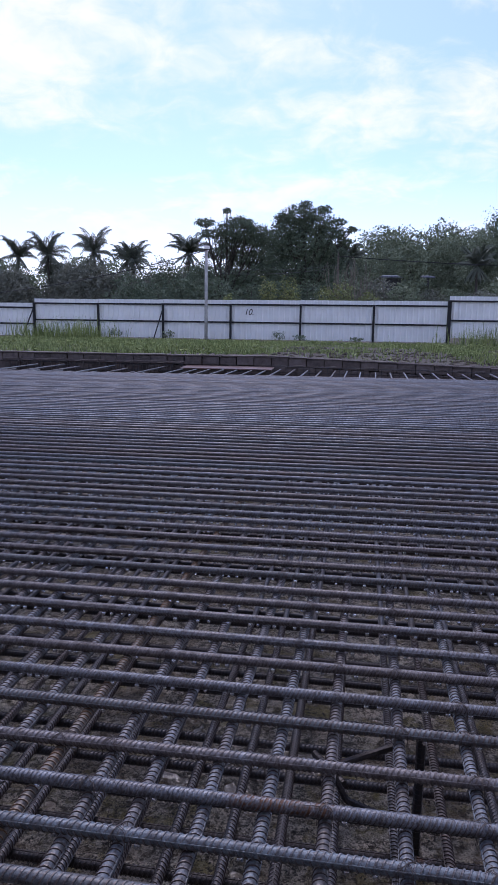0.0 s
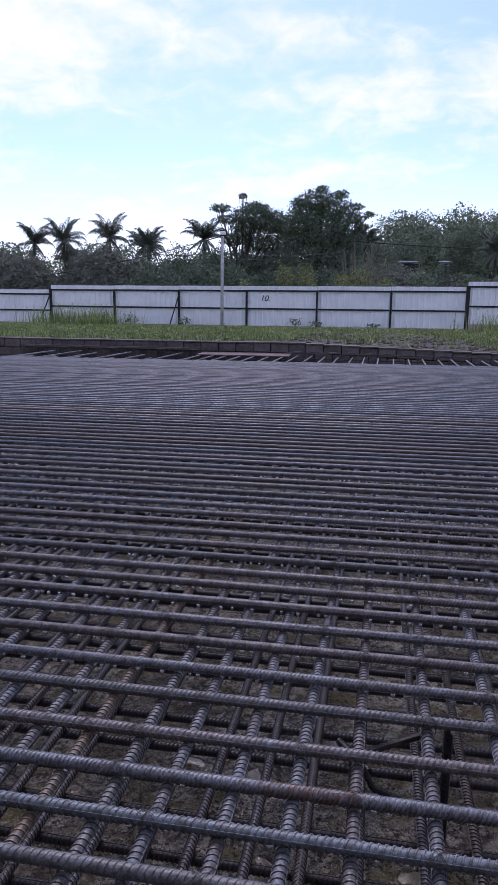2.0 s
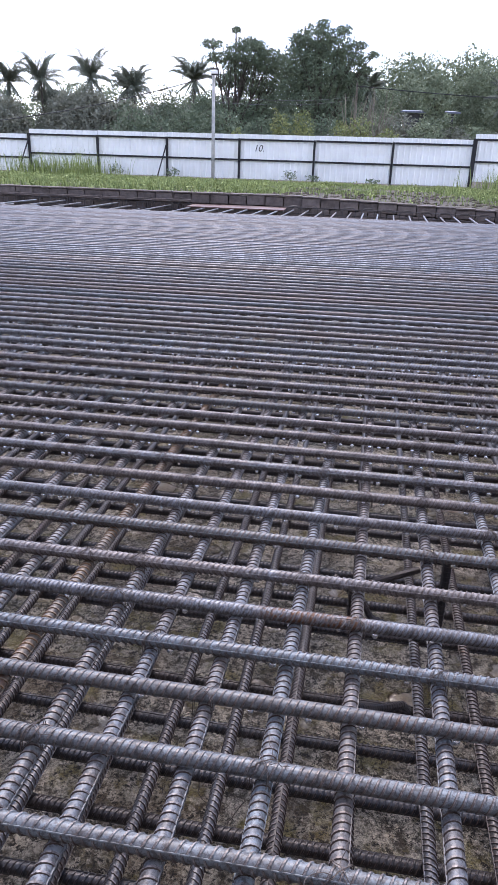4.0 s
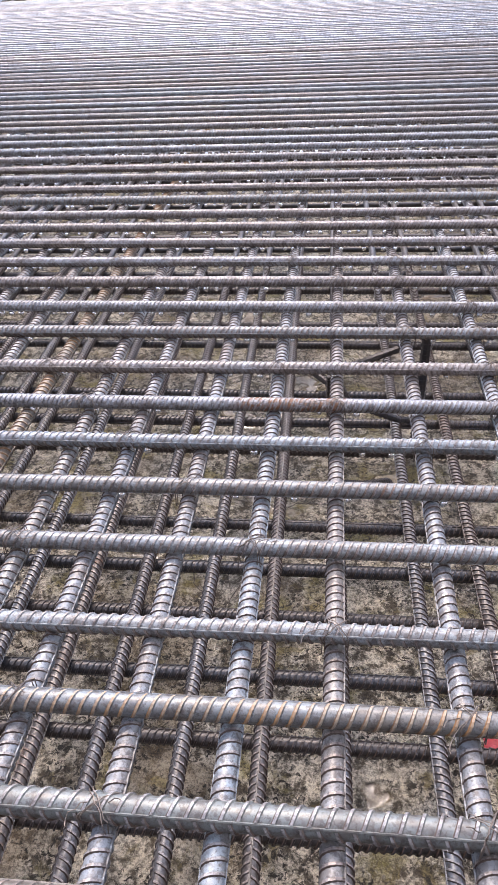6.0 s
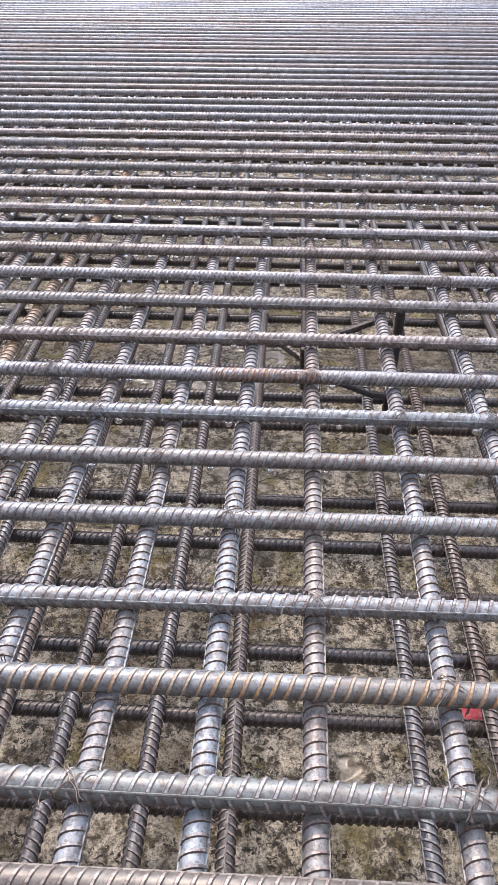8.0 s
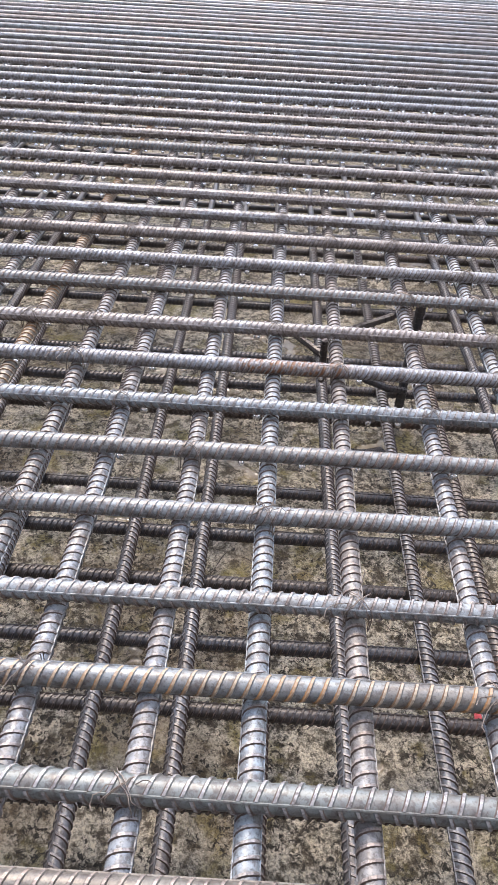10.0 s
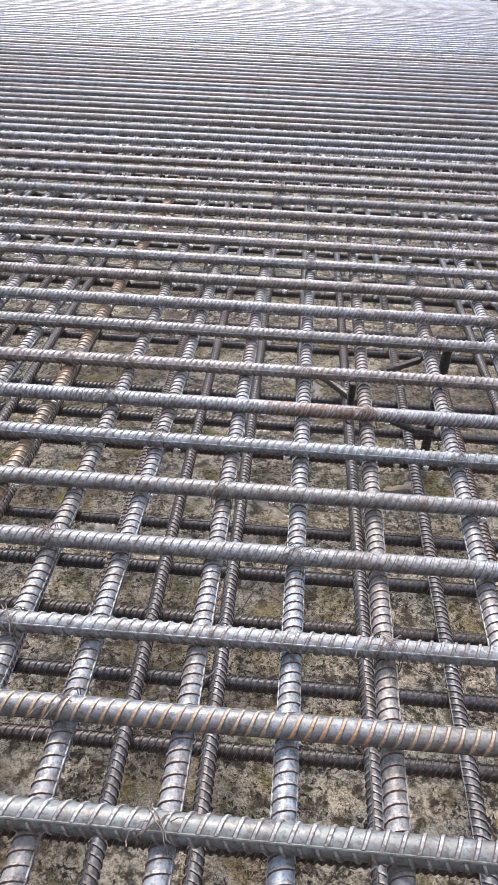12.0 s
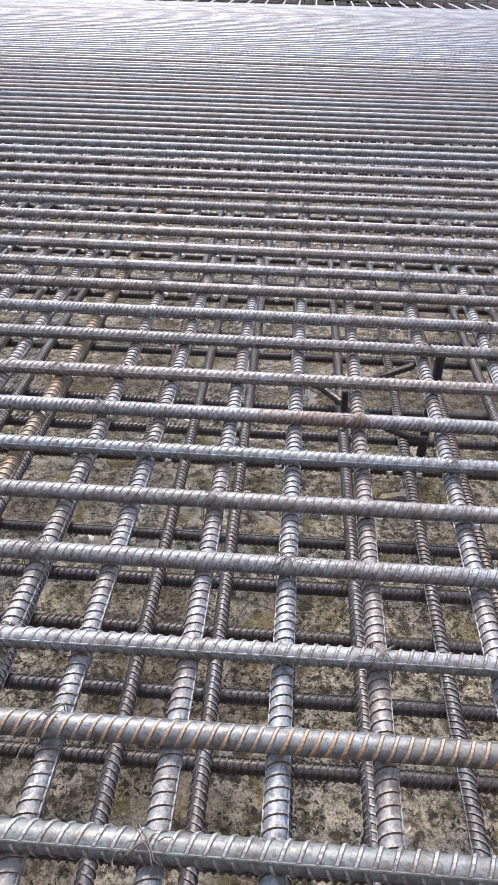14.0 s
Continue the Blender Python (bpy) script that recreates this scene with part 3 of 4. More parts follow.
# two big trees with layered, gappy crowns
tree("broadleaf_tree", -12.6, 75, [(-14.6, 75, 11.0, 1.1, 1.2, 0.45), (-13.7, 75, 9.9, 1.5, 1.5, 0.5), (-11.0, 75, 10.2, 2.3, 2, 1.3), (-12.2, 75, 12.2, 0.45, 0.5, 0.3), (-9.0, 75, 9.6, 1.6, 1.5, 1.2),
     (-13.2, 76, 7.9, 1.6, 1.5, 0.7), (-10.2, 76, 7.4, 2.2, 1.5, 0.9), (-11.6, 76, 8.9, 2.2, 1.6, 1.3), (-7.9, 75.5, 8.6, 1.7, 1.5, 1.5), (-10.6, 75, 11.0, 1.3, 1.2, 0.6), (-12.4, 76, 4.6, 3.4, 2, 1.9), (-8.6, 76, 5.2, 2.4, 2, 2.2), (-15.6, 77, 4.6, 2.0, 2, 2.4)], 38000, 0.11, LEAF, 21, "large dark green broadleaf tree with a layered crown", trunk=0.3)
tree("broadleaf_tree", -3.6, 72, [(-4.4, 72, 11.2, 1.9, 1.8, 1.0), (-2.6, 72, 10.5, 1.9, 1.8, 1.0), (-6.0, 72, 9.3, 1.8, 1.8, 1.1), (-1.0, 72, 9.5, 1.5, 1.5, 0.7), (0.2, 72, 8.7, 0.9, 1, 0.4), (-3.6, 72, 8.4, 3.2, 2.4, 1.6), (-0.8, 72.5, 7.2, 1.5, 1.5, 1.3),
     (-5.2, 72.5, 5.8, 2.4, 2, 1.8), (-2.0, 72.5, 5.2, 2.6, 2, 2.1), (-5.0, 72.5, 10.2, 1.8, 1.6, 1.2), (-6.6, 72.5, 7.2, 1.4, 1.5, 1.6), (-0.5, 72, 10.6, 0.8, 0.8, 0.35), (-2.0, 72, 11.8, 0.9, 0.9, 0.4), (-3.8, 72, 12.3, 0.7, 0.7, 0.4), (-6.1, 72, 11.1, 0.9, 0.9, 0.4), (0.9, 72, 9.9, 0.6, 0.6, 0.3)], 34000, 0.11, LEAF, 22, "tall dark green broadleaf tree with an open top", trunk=0.3)

wood_rnd = random.Random(44)
woods = []
for k in range(9):
    woods.append((-47 + 3.3 * k + wood_rnd.uniform(-0.8, 0.8), wood_rnd.uniform(84, 92), wood_rnd.uniform(6.6, 8.0), 2.6, LEAF_HAZE, "hazy grey-green shrubby leafy tree", 13000, 0.15))
for k in range(7):
    woods.append((-20.5 + 2.9 * k + wood_rnd.uniform(-0.6, 0.6), wood_rnd.uniform(66, 70), wood_rnd.uniform(3.9, 5.4), 2.1, LEAF, "dark green shrubby understorey tree", 3600, 0.12))
woods.append((-21.5, 85, 8.3, 2.2, LEAF, "dark green dense leafy tree", 3600, 0.14))
for k in range(8):
    woods.append((1.0 + 2.5 * k + wood_rnd.uniform(-0.6, 0.6), wood_rnd.uniform(84, 98), wood_rnd.uniform(9.6, 11.0) + (0.5 * max(0, k - 4)), 2.5, LEAF_MID, "green rounded dense leafy tree", 15000, 0.115))
for k in range(7):
    woods.append((1.2 + 2.3 * k + wood_rnd.uniform(-0.5, 0.5), wood_rnd.uniform(66, 72), wood_rnd.uniform(3.8, 5.6), 1.9, LEAF_HAZE if k % 2 else LEAF_MID, "grey-green scrubby low tree", 3600, 0.12))
for n, (x, y, top, wide, mat, label, count, size) in enumerate(woods):
    r = random.Random(300 + n)
    blobs = [(x, y, top * 0.78, wide * 0.8, wide * 0.8, top * 0.22), (x - wide * 0.5, y + 0.3, top * 0.5, wide * 0.8, wide, top * 0.26), (x + wide * 0.5, y - 0.3, top * 0.55, wide * 0.75, wide, top * 0.24), (x + r.uniform(-1, 1), y - 0.5, top * 0.25, wide, wide, top * 0.27)]
    tree("leafy_tree", x, y, blobs, count, size, mat, 60 + n, label, trunk=0.14)
tree("leafy_tree", 6.7, 70, [(6.7, 70, 6.4, 1.3, 1.2, 1.5), (6.9, 70, 3.6, 1.5, 1.3, 1.9), (6.3, 70, 7.6, 0.8, 0.8, 0.7)], 5200, 0.13, LEAF_MID, 96, "upright fresh green leafy tree before the house", trunk=0.14)
tree("leafy_tree", 18.2, 84, [(18.2, 84, 11.6, 1.9, 1.6, 1.6), (19.8, 84, 9.5, 2, 2, 2), (17.2, 84, 8.2, 1.3, 1.5, 1.6)], 5000, 0.14, LEAF, 95, "tall dark leafy tree at the wood's edge", trunk=0.2)
for n, (x, y, top, wide) in enumerate([(-5.6, 55, 4.2, 0.75), (-4.0, 55.4, 4.3, 0.8), (-1.1, 55, 3.6, 0.75), (0.2, 55.5, 4.0, 0.9), (2.2, 54.5, 3.2, 0.9), (-8.8, 55, 2.9, 0.5)]):
    tree("shrub", x, y, [(x, y, top * 0.75, wide, wide, top * 0.25), (x + 0.2, y, top * 0.45, wide * 1.1, wide, top * 0.3)], 1300, 0.085, LEAF_PALE, 130 + n, "yellow-green shrub behind the hoarding", "shrub", "shrubs behind the hoarding", 0.06)

bare = thing("bare_tree", "pale leafless tangle of arching branches", "tree")
TWIG = plain("pale_twig", (0.14, 0.12, 0.09), (0.26, 0.23, 0.18), 0.85, scale=4)
br = random.Random(3)
for k in range(34):
    x, h = 0.3 + br.uniform(-1.1, 1.6), br.uniform(3.2, 6.0)
    side = br.uniform(-1.2, 1.2)
    part("branch", Build().tube([(x, 57, 0), (x + side * 0.2, 57, h * 0.6), (x + side * 0.6, 57, h), (x + side * 1.1, 57, h * 0.86), (x + side * 1.4, 57, h * 0.6)], [0.04, 0.03, 0.022, 0.015, 0.008], 5).mesh("branch", TWIG, True), bare)


def palm(x, y, crown_z, reach, seed):
    rnd = random.Random(seed)
    t = thing("coconut_palm", "grey-green coconut palm with drooping fronds", "palm tree", "palms behind the hoarding")
    lean = rnd.uniform(-0.6, 0.6)
    part("trunk", Build().tube([(x - lean, y, -0.2), (x - lean * 0.7, y, crown_z * 0.4), (x - lean * 0.2, y, crown_z * 0.75), (x, y, crown_z)], [0.2, 0.16, 0.14, 0.12], 8).mesh("trunk", BARK, True), t)
    for k in range(28):
        turn = k * 2.4 + rnd.uniform(-0.2, 0.2)
        # young fronds stand, older ones arch over, the oldest hang against the trunk
        rise = rnd.uniform(0.85, 1.5) if k < 13 else rnd.uniform(0.1, 0.75) if k < 20 else rnd.uniform(-1.25, -0.5)
        fall = rnd.uniform(0.8, 1.9) if k < 20 else 0.35
        size = reach * rnd.uniform(0.85, 1.1) * (0.8 if k >= 20 else 1.0)
        out = Vector((math.cos(turn), math.sin(turn), 0))
        pts = []
        for i in range(9):
            u = i / 8
            pts.append(Vector((x, y, crown_z)) if not pts else pts[-1] + (out * math.cos(rise - fall * u * u) + Vector((0, 0, math.sin(rise - fall * u * u)))) * size / 8)
        b = Build().tube(pts, [0.06, 0.055, 0.05, 0.04, 0.035, 0.03, 0.02, 0.015, 0.01], 4)
        across = out.cross(Vector((0, 0, 1)))
        for i in range(8):
            for q in range(5):
                p = pts[i].lerp(pts[i + 1], q / 5)
                way = (pts[i + 1] - pts[i]).normalized()
                long = size * 0.19 * (0.45 + math.sin(math.pi * min(1, (i + q / 5) / 8 + 0.12))) * rnd.uniform(0.75, 1.1)
                for sgn in (-1, 1):
                    tip = p + (across * sgn * 0.6 + way * 0.55 + Vector((0, 0, -0.7))).normalized() * long
                    m = (p + tip) / 2 + Vector((0, 0, 0.06))
                    b.add([p, m + way * 0.04, tip, m - way * 0.04], [(0, 1, 2, 3)])
        part("frond", b.mesh("frond", PALM), t)


for n, (x, y, z, reach) in enumerate([(-45.2, 95, 9.6, 3.0), (-39.6, 92, 9.6, 3.1), (-32.3, 90, 9.8, 3.1), (-28.8, 96, 9.2, 2.9), (-30.6, 99, 9.4, 2.6), (-17.4, 80, 8.8, 2.6), (14.6, 80, 7.4, 2.3), (-40.4, 96, 7.0, 2.6), (0.8, 80, 8.3, 1.9)]):
    palm(x, y, z - 0.3, reach * 1.2, 70 + n)

# wooded slope far behind
slope = []
hr = random.Random(12)
for k in range(90):
    x = hr.uniform(-10, 75)
    slope.append((x, 150 + hr.uniform(-8, 10), 7 + 9.0 * hr.random() + 0.12 * max(0, x), 4.4, 4, 3.2, 900))
for k in range(30):
    x = hr.uniform(48, 95)
    slope.append((x, 240 + hr.uniform(-5, 5), 12 + 22 * hr.random(), 6, 5, 5, 400))
for k in range(85):
    x = hr.uniform(-85, -6)
    slope.append((x, 112 + hr.uniform(-9, 9), 1.0 + 7.0 * hr.random(), 4.5, 4, 2.6, 520))
thing("far_woods", "green wooded slope in the distance", "woods", kind="stuff", data=leaf_cloud(slope, 0.28, LEAF_MID, 77, "far_woods"))

# low house among the trees
house = thing("house", "low house with a blue-grey metal roof among trees", "house")
part("wall", Build().box((4.5, 75.2, -0.1), (9.0, 78, 5.4)).mesh("wall", plain("shaded_render", (0.06, 0.06, 0.065), (0.11, 0.11, 0.12), 0.8, scale=2)), house)
part("roof", Build().add([(3.9, 74.4, 5.42), (9.5, 74.4, 5.42), (9.1, 76.5, 5.62), (4.3, 76.5, 5.62), (3.9, 74.4, 5.56), (9.5, 74.4, 5.56), (9.1, 76.5, 5.76), (4.3, 76.5, 5.76)], [(0, 1, 2, 3), (4, 7, 6, 5), (0, 4, 5, 1), (1, 5, 6, 2), (2, 6, 7, 3), (3, 7, 4, 0)]).mesh("roof", plain("blue_grey_roof", (0.09, 0.10, 0.14), (0.15, 0.165, 0.21), 0.6, scale=3)), house)
for x in (5.2, 8.1):
    part("window", Build().box((x, 75.15, 3.6), (x + 0.9, 75.22, 4.7), 0.01).mesh("window", FRAME), house)


# ---- grass on the bank ----
def blades(n, pick, tall, seed, wide=0.012):
    g = random.Random(seed)
    v, f = [], []
    for _ in range(n):
        x, y = pick(g)
        z = land(x, y) - 0.01
        h = tall(g, x, y)
        if h <= 0:
            continue
        a, q = g.uniform(0, 6.28), g.uniform(0.1, 0.6) * h
        w = wide * g.uniform(0.7, 1.6)
        dx, dy = math.cos(a), math.sin(a)
        k = len(v)
        v += [(x - dy * w, y + dx * w, z), (x + dy * w, y - dx * w, z), (x + dx * q * 0.4 + dy * w * 0.7, y + dy * q * 0.4 - dx * w * 0.7, z + h * 0.6), (x + dx * q * 0.4 - dy * w * 0.7, y + dy * q * 0.4 + dx * w * 0.7, z + h * 0.6), (x + dx * q, y + dy * q, z + h)]
        f += [(k, k + 1, k + 2, k + 3), (k + 3, k + 2, k + 4)]
    return v, f


def bank(g):
    return g.uniform(-19, 12), 16.2 + 19.6 * g.random()


def sward(g, x, y):
    bare = noise.noise((x * 0.35, y * 0.22, 5)) + (0.5 if -1.5 < x < 4.2 and y < 27 else 0) - (0.3 if x < -4 else 0)
    if bare > 0.28 and g.random() > 0.12:
        return 0
    return g.uniform(0.04, 0.15) * (1 + 0.6 * noise.noise((x, y, 1)))


v, f = blades(62000, bank, sward, 31)
thing("grass", "wet yellow-green grass on the bank before the hoarding", "grass", kind="stuff", data=mesh_of("grass", v, f, GRASS))
tall_places = [(-15.0, 34.6, 1.6, 0.9), (-12.9, 34.6, 1.2, 0.8), (7.4, 34.6, 2.2, 0.7), (9.6, 34.4, 1.6, 0.8)]


def tuft(g):
    x, y, w, d = g.choice(tall_places)
    return g.gauss(x, w * 0.6), g.gauss(y, d * 0.5)


v, f = blades(1900, tuft, lambda g, x, y: g.triangular(0.2, 1.35, 0.45) if y < 35.8 else 0, 32, 0.012)
thing("tall_grass", "tall rank grass against the hoarding", "grass", kind="stuff", data=mesh_of("tall_grass", v, f, GRASS))
for n, (x, h) in enumerate([(-11.6, 0.5), (-8.8, 0.4), (-3.0, 0.5), (-1.9, 0.3), (0.9, 0.2)]):
    w = thing("weed", "leafy weed growing at the foot of the hoarding", "weed", "weeds along the hoarding")
    part("leaves", leaf_cloud([(x, 35.6, h * 0.5, 0.35, 0.2, h * 0.5, 90)], 0.06, LEAF_MID, 160 + n, "leaves"), w)

herbs = []
wr2 = random.Random(91)
for k in range(420):
    x, y = wr2.uniform(-18, 11), 16.3 + 19.2 * wr2.random()
    if -1.5 < x < 4.2 and y < 26 and wr2.random() < 0.75:
        continue
    herbs.append((x, y, land(x, y) + 0.05, wr2.uniform(0.15, 0.5), 0.3, wr2.uniform(0.05, 0.14), 26))
thing("ground_herbs", "low leafy weeds scattered over the grassy bank", "weeds", kind="stuff", data=leaf_cloud(herbs, 0.045, GRASS, 92, "ground_herbs"))
clods = Build()
for k in range(420):
    x, y, q = wr2.uniform(-1.8, 4.4), wr2.uniform(16.3, 25), wr2.uniform(0.02, 0.075)
    z = land(x, y)
    lump = []
    for i in range(4):
        a = math.pi * (i + 0.5) / 4
        lump += [(x + q * math.sin(a) * math.cos(1.047 * j) * wr2.uniform(0.8, 1.5), y + q * math.sin(a) * math.sin(1.047 * j) * wr2.uniform(0.8, 1.3), z + q * 0.7 * math.cos(a) * wr2.uniform(0.7, 1.2)) for j in range(6)]
    clods.add(lump, [(6 * i + j, 6 * i + 6 + j, 6 * i + 6 + (j + 1) % 6, 6 * i + (j + 1) % 6) for i in range(3) for j in range(6)] + [(0, 1, 2, 3, 4, 5), (23, 22, 21, 20, 19, 18)])
thing("soil_clods", "dark brown clods of turned soil", "soil", kind="stuff", data=clods.mesh("soil_clods", SOIL))

# ---- cables ----
CABLE = plain("black_cable", (0.015, 0.015, 0.015), (0.03, 0.03, 0.03), 0.6)


def cable(a, b, sag, r):
    a, b = Vector(a), Vector(b)
    pts = [a.lerp(b, k / 16) - Vector((0, 0, sag * 4 * (k / 16) * (1 - k / 16))) for k in range(17)]
    return Build().tube(pts, r, 5).mesh("power_cable", CABLE)


for a, b, sag, r in [((-6.7, 35.3, 4.4), (-26, 38, 1.9), 0.6, 0.022), ((-6.7, 35.3, 3.55), (-0.3, 60, 5.6), 0.25, 0.012), ((-6.7, 35.3, 3.3), (-0.3, 60, 5.4), 0.25, 0.012), ((-0.3, 60, 6.3), (22, 60, 5.5), 0.25, 0.035)]:
    thing("power_cable", "thin black overhead cable", "cable", "overhead cables", data=cable(a, b, sag, r))
far_pole = thing("utility_pole", "grey utility pole carrying cables among the trees", "utility pole")
part("shaft", Build().tube([(-0.3, 60.1, -0.2), (-0.3, 60.1, 6.6)], [0.08, 0.06], 8).mesh("shaft", BARK, True), far_pole)

# painted mark on the hoarding
mark = bpy.data.curves.new("mark", "FONT")
mark.body, mark.size, mark.extrude, mark.shear = "10.", 0.42, 0.002, 0.25
mark_ob = bpy.data.objects.new("mark", mark)
scene.collection.objects.link(mark_ob)
bpy.context.view_layer.update()
mark_mesh = bpy.data.meshes.new_from_object(mark_ob)
bpy.data.objects.remove(mark_ob)
mark_mesh.materials.clear()
mark_mesh.materials.append(FRAME)
part("painted_mark", mark_mesh, hoarding, "dark hand-painted mark", pose(-4.85, FY + 0.007, 1.25, 90, 0, 0))


# ---- by the block wall ----
# these bars take the lower mat's steel, with shade in its colour
edge = thing("starter_bars", "dark steel starter bars and rails along the block wall", "rebar", data=None)
er = random.Random(6)
for z, y in ((0.0, 15.62), (-0.12, 15.58)):
    for x0, x1 in ((-7.6, -3.4), (-1.4, 6.0)):
        part("rail_bar", Build().tube([(x0, y, z + 0.02), ((x0 + x1) / 2, y, z), (x1, y, z - 0.04 * max(0, x1 - 1) * 0.5)], 0.012, 6).mesh("rail_bar", STEEL_SHADED), edge)
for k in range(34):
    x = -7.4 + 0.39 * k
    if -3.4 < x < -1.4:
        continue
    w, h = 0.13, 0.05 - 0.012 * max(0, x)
    part("hoop", Build().tube([(x - w, 15.5, -0.42), (x - w, 15.52, h - 0.05), (x - w * 0.6, 15.53, h), (x + w * 0.6, 15.53, h), (x + w, 15.52, h - 0.05), (x + w, 15.5, -0.42)], 0.010, 6).mesh("hoop", STEEL_SHADED), edge)
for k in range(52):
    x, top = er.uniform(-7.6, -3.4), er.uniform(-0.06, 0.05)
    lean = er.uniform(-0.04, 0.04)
    part("starter_bar", Build().tube([(x, 15.56, -0.46), (x + lean, 15.55 + er.uniform(-0.03, 0.03), top)], 0.009, 6).mesh("starter_bar", STEEL_SHADED), edge)
timber = thing("timber_rail", "dark wet timber rail on stakes before the block wall", "timber rail")
WET_TIMBER = plain("wet_timber", (0.035, 0.026, 0.024), (0.085, 0.062, 0.056), 0.6, scale=14, bump=0.5)
for x0, x1 in ((-7.7, -5.4), (-5.38, -3.35)):
    part("rail", Build().box((x0, 15.60, 0.03), (x1, 15.65, 0.085), 0.006).mesh("rail", WET_TIMBER), timber)
for x in (-7.3, -6.2, -5.2, -4.3, -3.6):
    part("stake", Build().box((x - 0.03, 15.655, -0.47), (x + 0.03, 15.70, 0.12), 0.005).mesh("stake", WET_TIMBER), timber)
board = thing("formwork_board", "wet reddish plywood board lying beside the wall", "board")
part("face", Build().box((-3.3, 14.9, -0.02), (-1.3, 15.7, 0.0), 0.004).mesh("face", plain("wet_plywood", (0.12, 0.07, 0.065), (0.2, 0.12, 0.11), 0.35, scale=6)), board)
part("batten", Build().box((-3.3, 14.95, -0.07), (-1.3, 15.05, -0.024), 0.004).mesh("batten", MORTAR), board)
for x in (-3.1, -1.5):
    part("prop", Build().box((x - 0.05, 15.2, -0.47), (x + 0.05, 15.3, -0.024)).mesh("prop", MORTAR), board)
coping = thing("coping", "thin pale mortar cap along the block wall", "coping", kind="structure")
for k in range(40):
    x = -8.8 + 0.4 * k
    if x > 7:
        break
    yy, top = wall_line(x)
    part("cap", Build().box((x - 0.2, yy - 0.02, top + 0.0), (x + 0.195, yy + 0.2, top + 0.022 + er.uniform(0, 0.01)), 0.004).mesh("cap", BLOCK), coping)


# ---- support chair and loose pieces under the upper mat, in the shade-darkened steel ----
def bent(name, pts, r, material, label, category, group=""):
    b = Build().tube(pts, r, 8)
    for p, q in zip(pts, pts[1:]):
        p, q = Vector(p), Vector(q)
        n = int((q - p).length / 0.016)
        for k in range(n):
            c = p.lerp(q, (k + 0.5) / n)
            way = (q - p).normalized() * 0.0022
            b.tube([c - way, c + way], r + 0.0014, 8)
    t = thing(name, label, category, group)
    part("bar", b.mesh("bar", material), t)
    return t


bent("bar_chair", [(0.318, 1.955, -0.06), (0.18, 1.885, -0.075), (0.142, 1.86, -0.085), (0.146, 1.86, -0.20)], 0.009, STEEL_SHADED, "bent dark steel bar chair between the two mats", "bar chair", "bar chairs")
bent("bar_chair", [(0.405, 2.03, -0.06), (0.405, 2.03, -0.30), (0.405, 2.02, -0.455)], 0.013, STEEL_SHADED, "upright leg of a dark steel bar chair", "bar chair", "bar chairs")
bent("bar_chair", [(0.40, 1.99, -0.31), (0.335, 1.94, -0.27), (0.20, 1.90, -0.19), (0.155, 1.93, -0.12)], 0.009, STEEL_SHADED, "bent dark steel bar chair tied under the mat", "bar chair", "bar chairs")
bent("bar_chair", [(0.150, 1.41, -0.055), (0.205, 1.52, -0.15), (0.275, 1.64, -0.24), (0.30, 1.70, -0.31)], 0.009, STEEL_SHADED, "sloping dark steel bar chair under the mat", "bar chair", "bar chairs")
bent("bar_offcut", [(0.106, 2.27, -0.315), (0.15, 2.20, -0.31), (0.20, 2.13, -0.312)], 0.011, STEEL_SHADED, "short dark steel offcut lying on the lower mat", "rebar offcut")

# ---- tie wires ----
WIRE = plain("dull_tie_wire", (0.06, 0.045, 0.04), (0.15, 0.12, 0.10), 0.5, 0.4, scale=60)


def tie_mesh(seed):
    g = random.Random(seed)
    b = Build()
    for sgn in (-1, 1):
        for gap in (0, 0.0028):
            pts = []
            for k in range(11):
                a = math.pi * k / 10
                c, s_ = math.cos(a), math.sin(a)
                pts.append((sgn * c * 0.017 + gap + g.uniform(-0.0015, 0.0015), c * 0.0185 + gap + g.uniform(-0.0015, 0.0015), 0.003 + s_ * 0.0142 - (0.028 if k in (0, 10) else 0)))
            b.tube(pts, 0.0008, 5)
    for _ in range(g.choice((2, 2, 3))):
        a, l = g.uniform(0, 6.28), g.uniform(0.02, 0.055)
        p = Vector((math.cos(a) * 0.012, math.sin(a) * 0.012, 0.015))
        pts = [p]
        for k in range(5):
            a += g.uniform(-0.5, 0.7)
            p = p + Vector((math.cos(a) * l / 5, math.sin(a) * l / 5, g.uniform(-0.006, 0.006)))
            pts.append(p)
        b.tube(pts, 0.0007, 5)
    return b.mesh("tie_wire", WIRE)


ties = [tie_mesh(k) for k in range(6)]
tr = random.Random(19)
all_x = [-1.16, -1.01, -0.86, -0.71] + long_x + [0.61, 0.76, 0.91]
tie_rows = [row[0] for row in NEAR_ROWS] + [2.555, 2.705, 2.855, 3.005, 3.155]
always = [(0.888, -0.306), (0.888, 0.292), (1.016, 0.12), (1.187, -0.017), (1.331, -0.154), (1.471, -0.306), (1.471, 0.292), (1.611, -0.43), (1.611, 0.12), (1.766, -0.565), (1.766, -0.017), (1.938, 0.462), (2.25, 0.12)]
for y in tie_rows:
    for x in all_x:
        if (y, x) in always or tr.random() < 0.22:
            xx = x + SLANT * (y - 1)
            part("tie_wire", ties[tr.randrange(6)], upper, "", pose(xx, y - 0.022 * (xx + 0.1), 0.0, 0, 0, tr.uniform(-15, 15) + tr.choice((0, 180))))

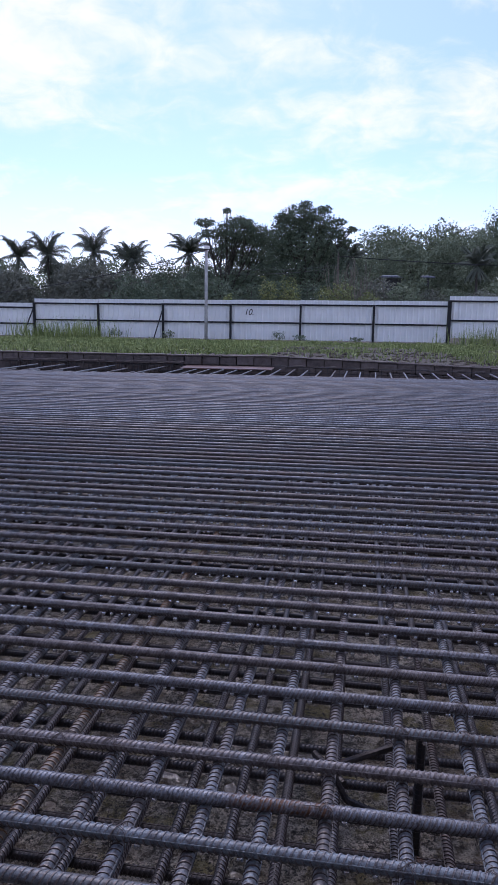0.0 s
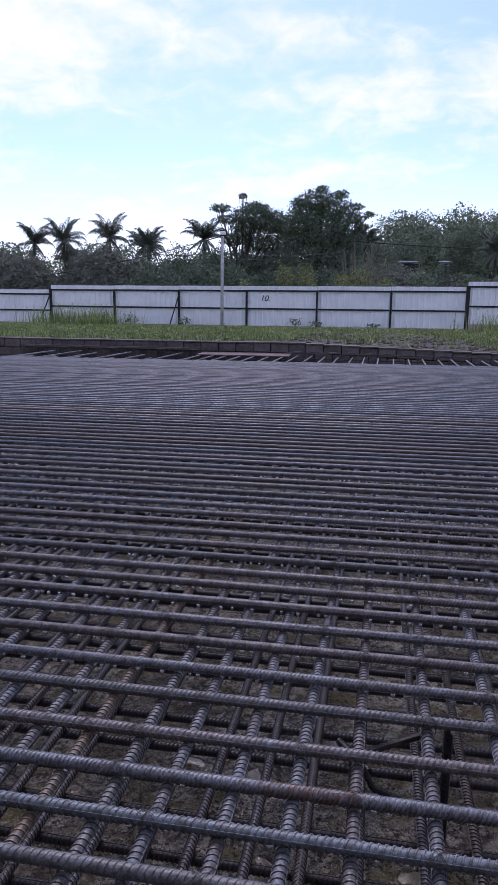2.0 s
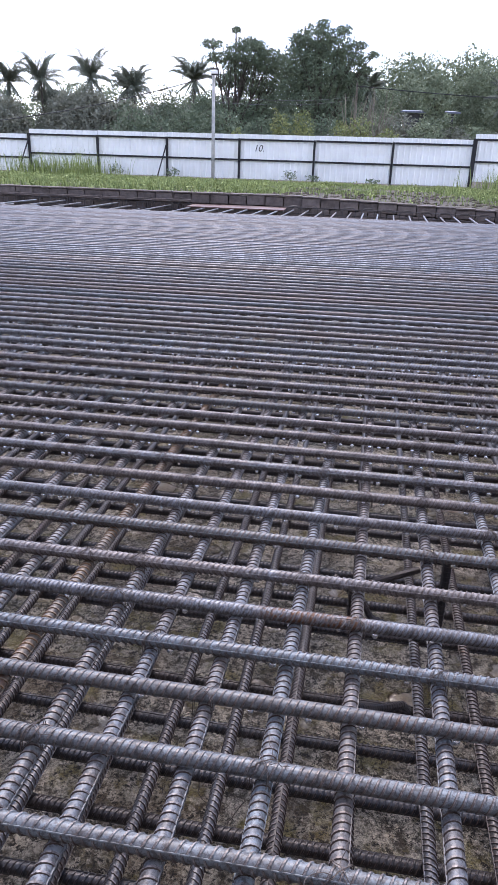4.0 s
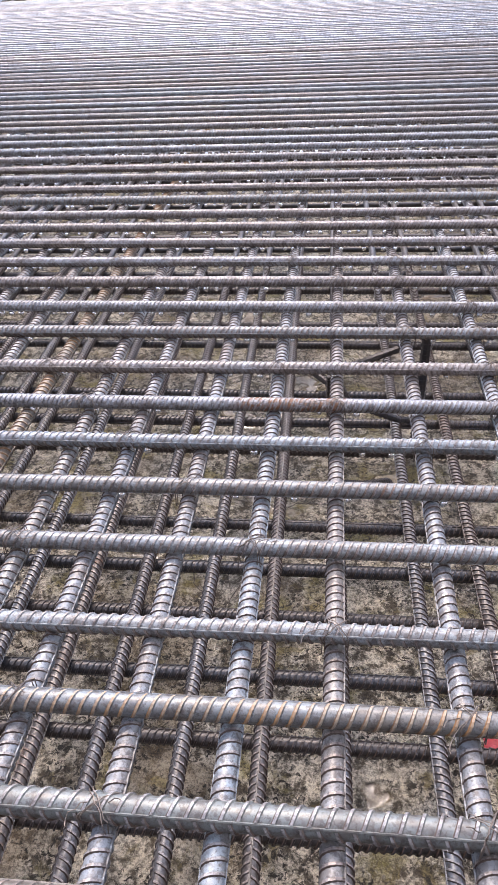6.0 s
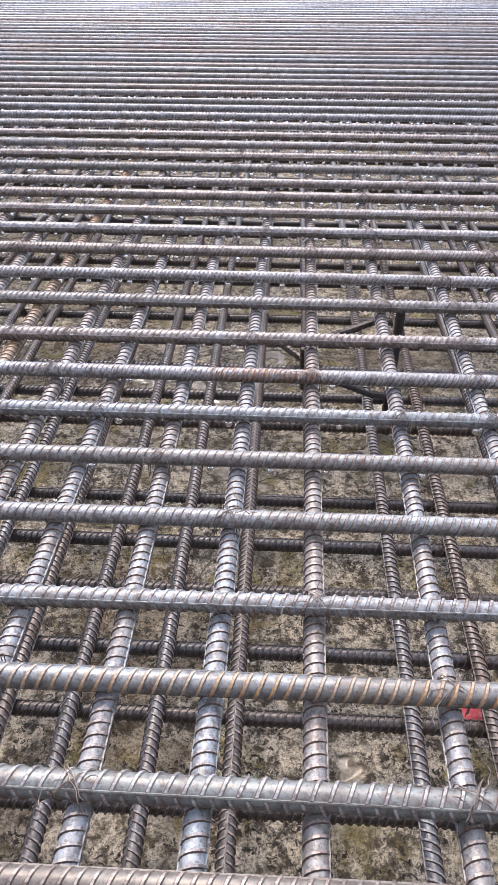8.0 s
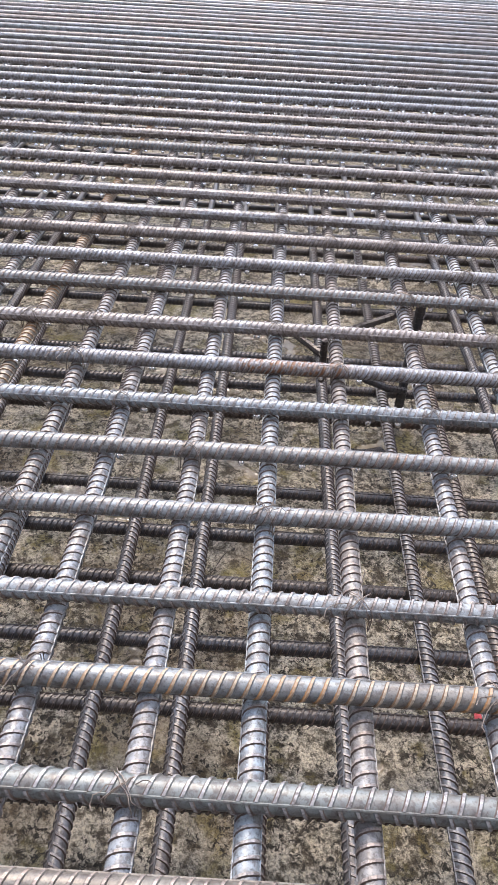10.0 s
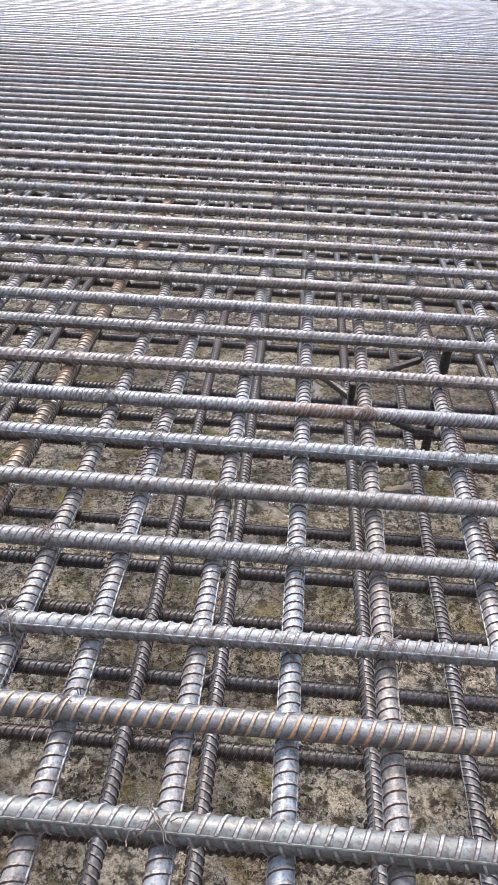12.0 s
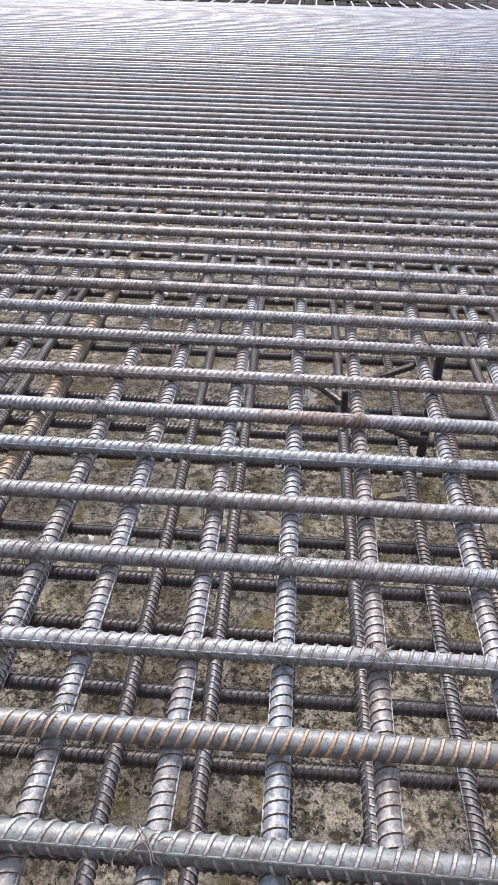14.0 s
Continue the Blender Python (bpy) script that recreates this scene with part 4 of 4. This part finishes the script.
# ---- scraps on the blinding ----
sr = random.Random(53)
for k in range(16):
    x, y, a = sr.uniform(-0.6, 0.7), sr.uniform(0.9, 2.4), sr.uniform(0, 6.28)
    pts, p = [], Vector((x, y, FLOOR_Z + 0.012))
    for _ in range(9):
        a += sr.uniform(-0.7, 0.9)
        p = p + Vector((math.cos(a), math.sin(a), 0)) * 0.014
        pts.append((p.x, p.y, FLOOR_Z + 0.012 + sr.uniform(0, 0.006)))
    thing("wire_scrap", "rusty curl of cut tie wire on the blinding", "wire scrap", "wire scraps", data=Build().tube(pts, 0.0011, 5).mesh("wire_scrap", WIRE))
scrap = Build()
scrap.add([(0.425, 1.10, -0.452), (0.475, 1.095, -0.446), (0.485, 1.13, -0.455), (0.43, 1.14, -0.449), (0.425, 1.10, -0.456), (0.475, 1.095, -0.45), (0.485, 1.13, -0.459), (0.43, 1.14, -0.453)], [(0, 1, 2, 3), (7, 6, 5, 4), (0, 4, 5, 1), (1, 5, 6, 2), (2, 6, 7, 3), (3, 7, 4, 0)])
thing("plastic_scrap", "small red scrap of plastic on the blinding", "plastic scrap", data=scrap.mesh("plastic_scrap", plain("red_plastic", (0.42, 0.04, 0.05), (0.55, 0.07, 0.07), 0.4, scale=60)))

# ---- rain drops hanging from the bars ----
DROP = bpy.data.materials.new("water_drop")
DROP.use_nodes = True
wet = DROP.node_tree.nodes["Principled BSDF"]
wet.inputs["Base Color"].default_value = (0.95, 0.96, 0.97, 1)
wet.inputs["Metallic"].default_value = 0.9
wet.inputs["Roughness"].default_value = 0.1
ball, ball_f = [], []
for i in range(7):
    a = math.pi * i / 6
    for k in range(10):
        q = 2 * math.pi * k / 10
        ball.append((math.sin(a) * math.cos(q), math.sin(a) * math.sin(q), math.cos(a) * (1.0 if i > 3 else 1.25)))
for i in range(6):
    for k in range(10):
        ball_f.append((i * 10 + k, (i + 1) * 10 + k, (i + 1) * 10 + (k + 1) % 10, i * 10 + (k + 1) % 10))
ball = np.array(ball)
dv, df = [], []
dr = random.Random(23)
drop_rows = [row[0] for row in NEAR_ROWS[4:]] + [2.555 + 0.15 * k for k in range(30)]
for y in drop_rows:
    reach = 0.5 + 0.36 * y
    x = -0.1 - 0.1 * y - reach
    while x < reach - 0.05:
        x += dr.uniform(0.02, 0.10) * (2.2 if y < 2 else 1.0)
        slope = -0.022 + 0.062 * min(1, max(0, (y - 2) / 11))
        r = dr.uniform(0.0045, 0.0075)
        base = len(dv) * len(ball)
        dv.append(ball * (r * 1.15, r, r * 1.15) + (x, y + slope * (x + 0.1) + dr.uniform(-0.003, 0.001), -0.0145 - r * 1.15))
        df.append(np.array(ball_f) + base)
drops = mesh_of("rain_drops", np.concatenate(dv).tolist(), np.concatenate(df).tolist(), DROP, True)
thing("rain_drops", "clear rain drops hanging under the cross bars", "water drops", kind="stuff", data=drops)
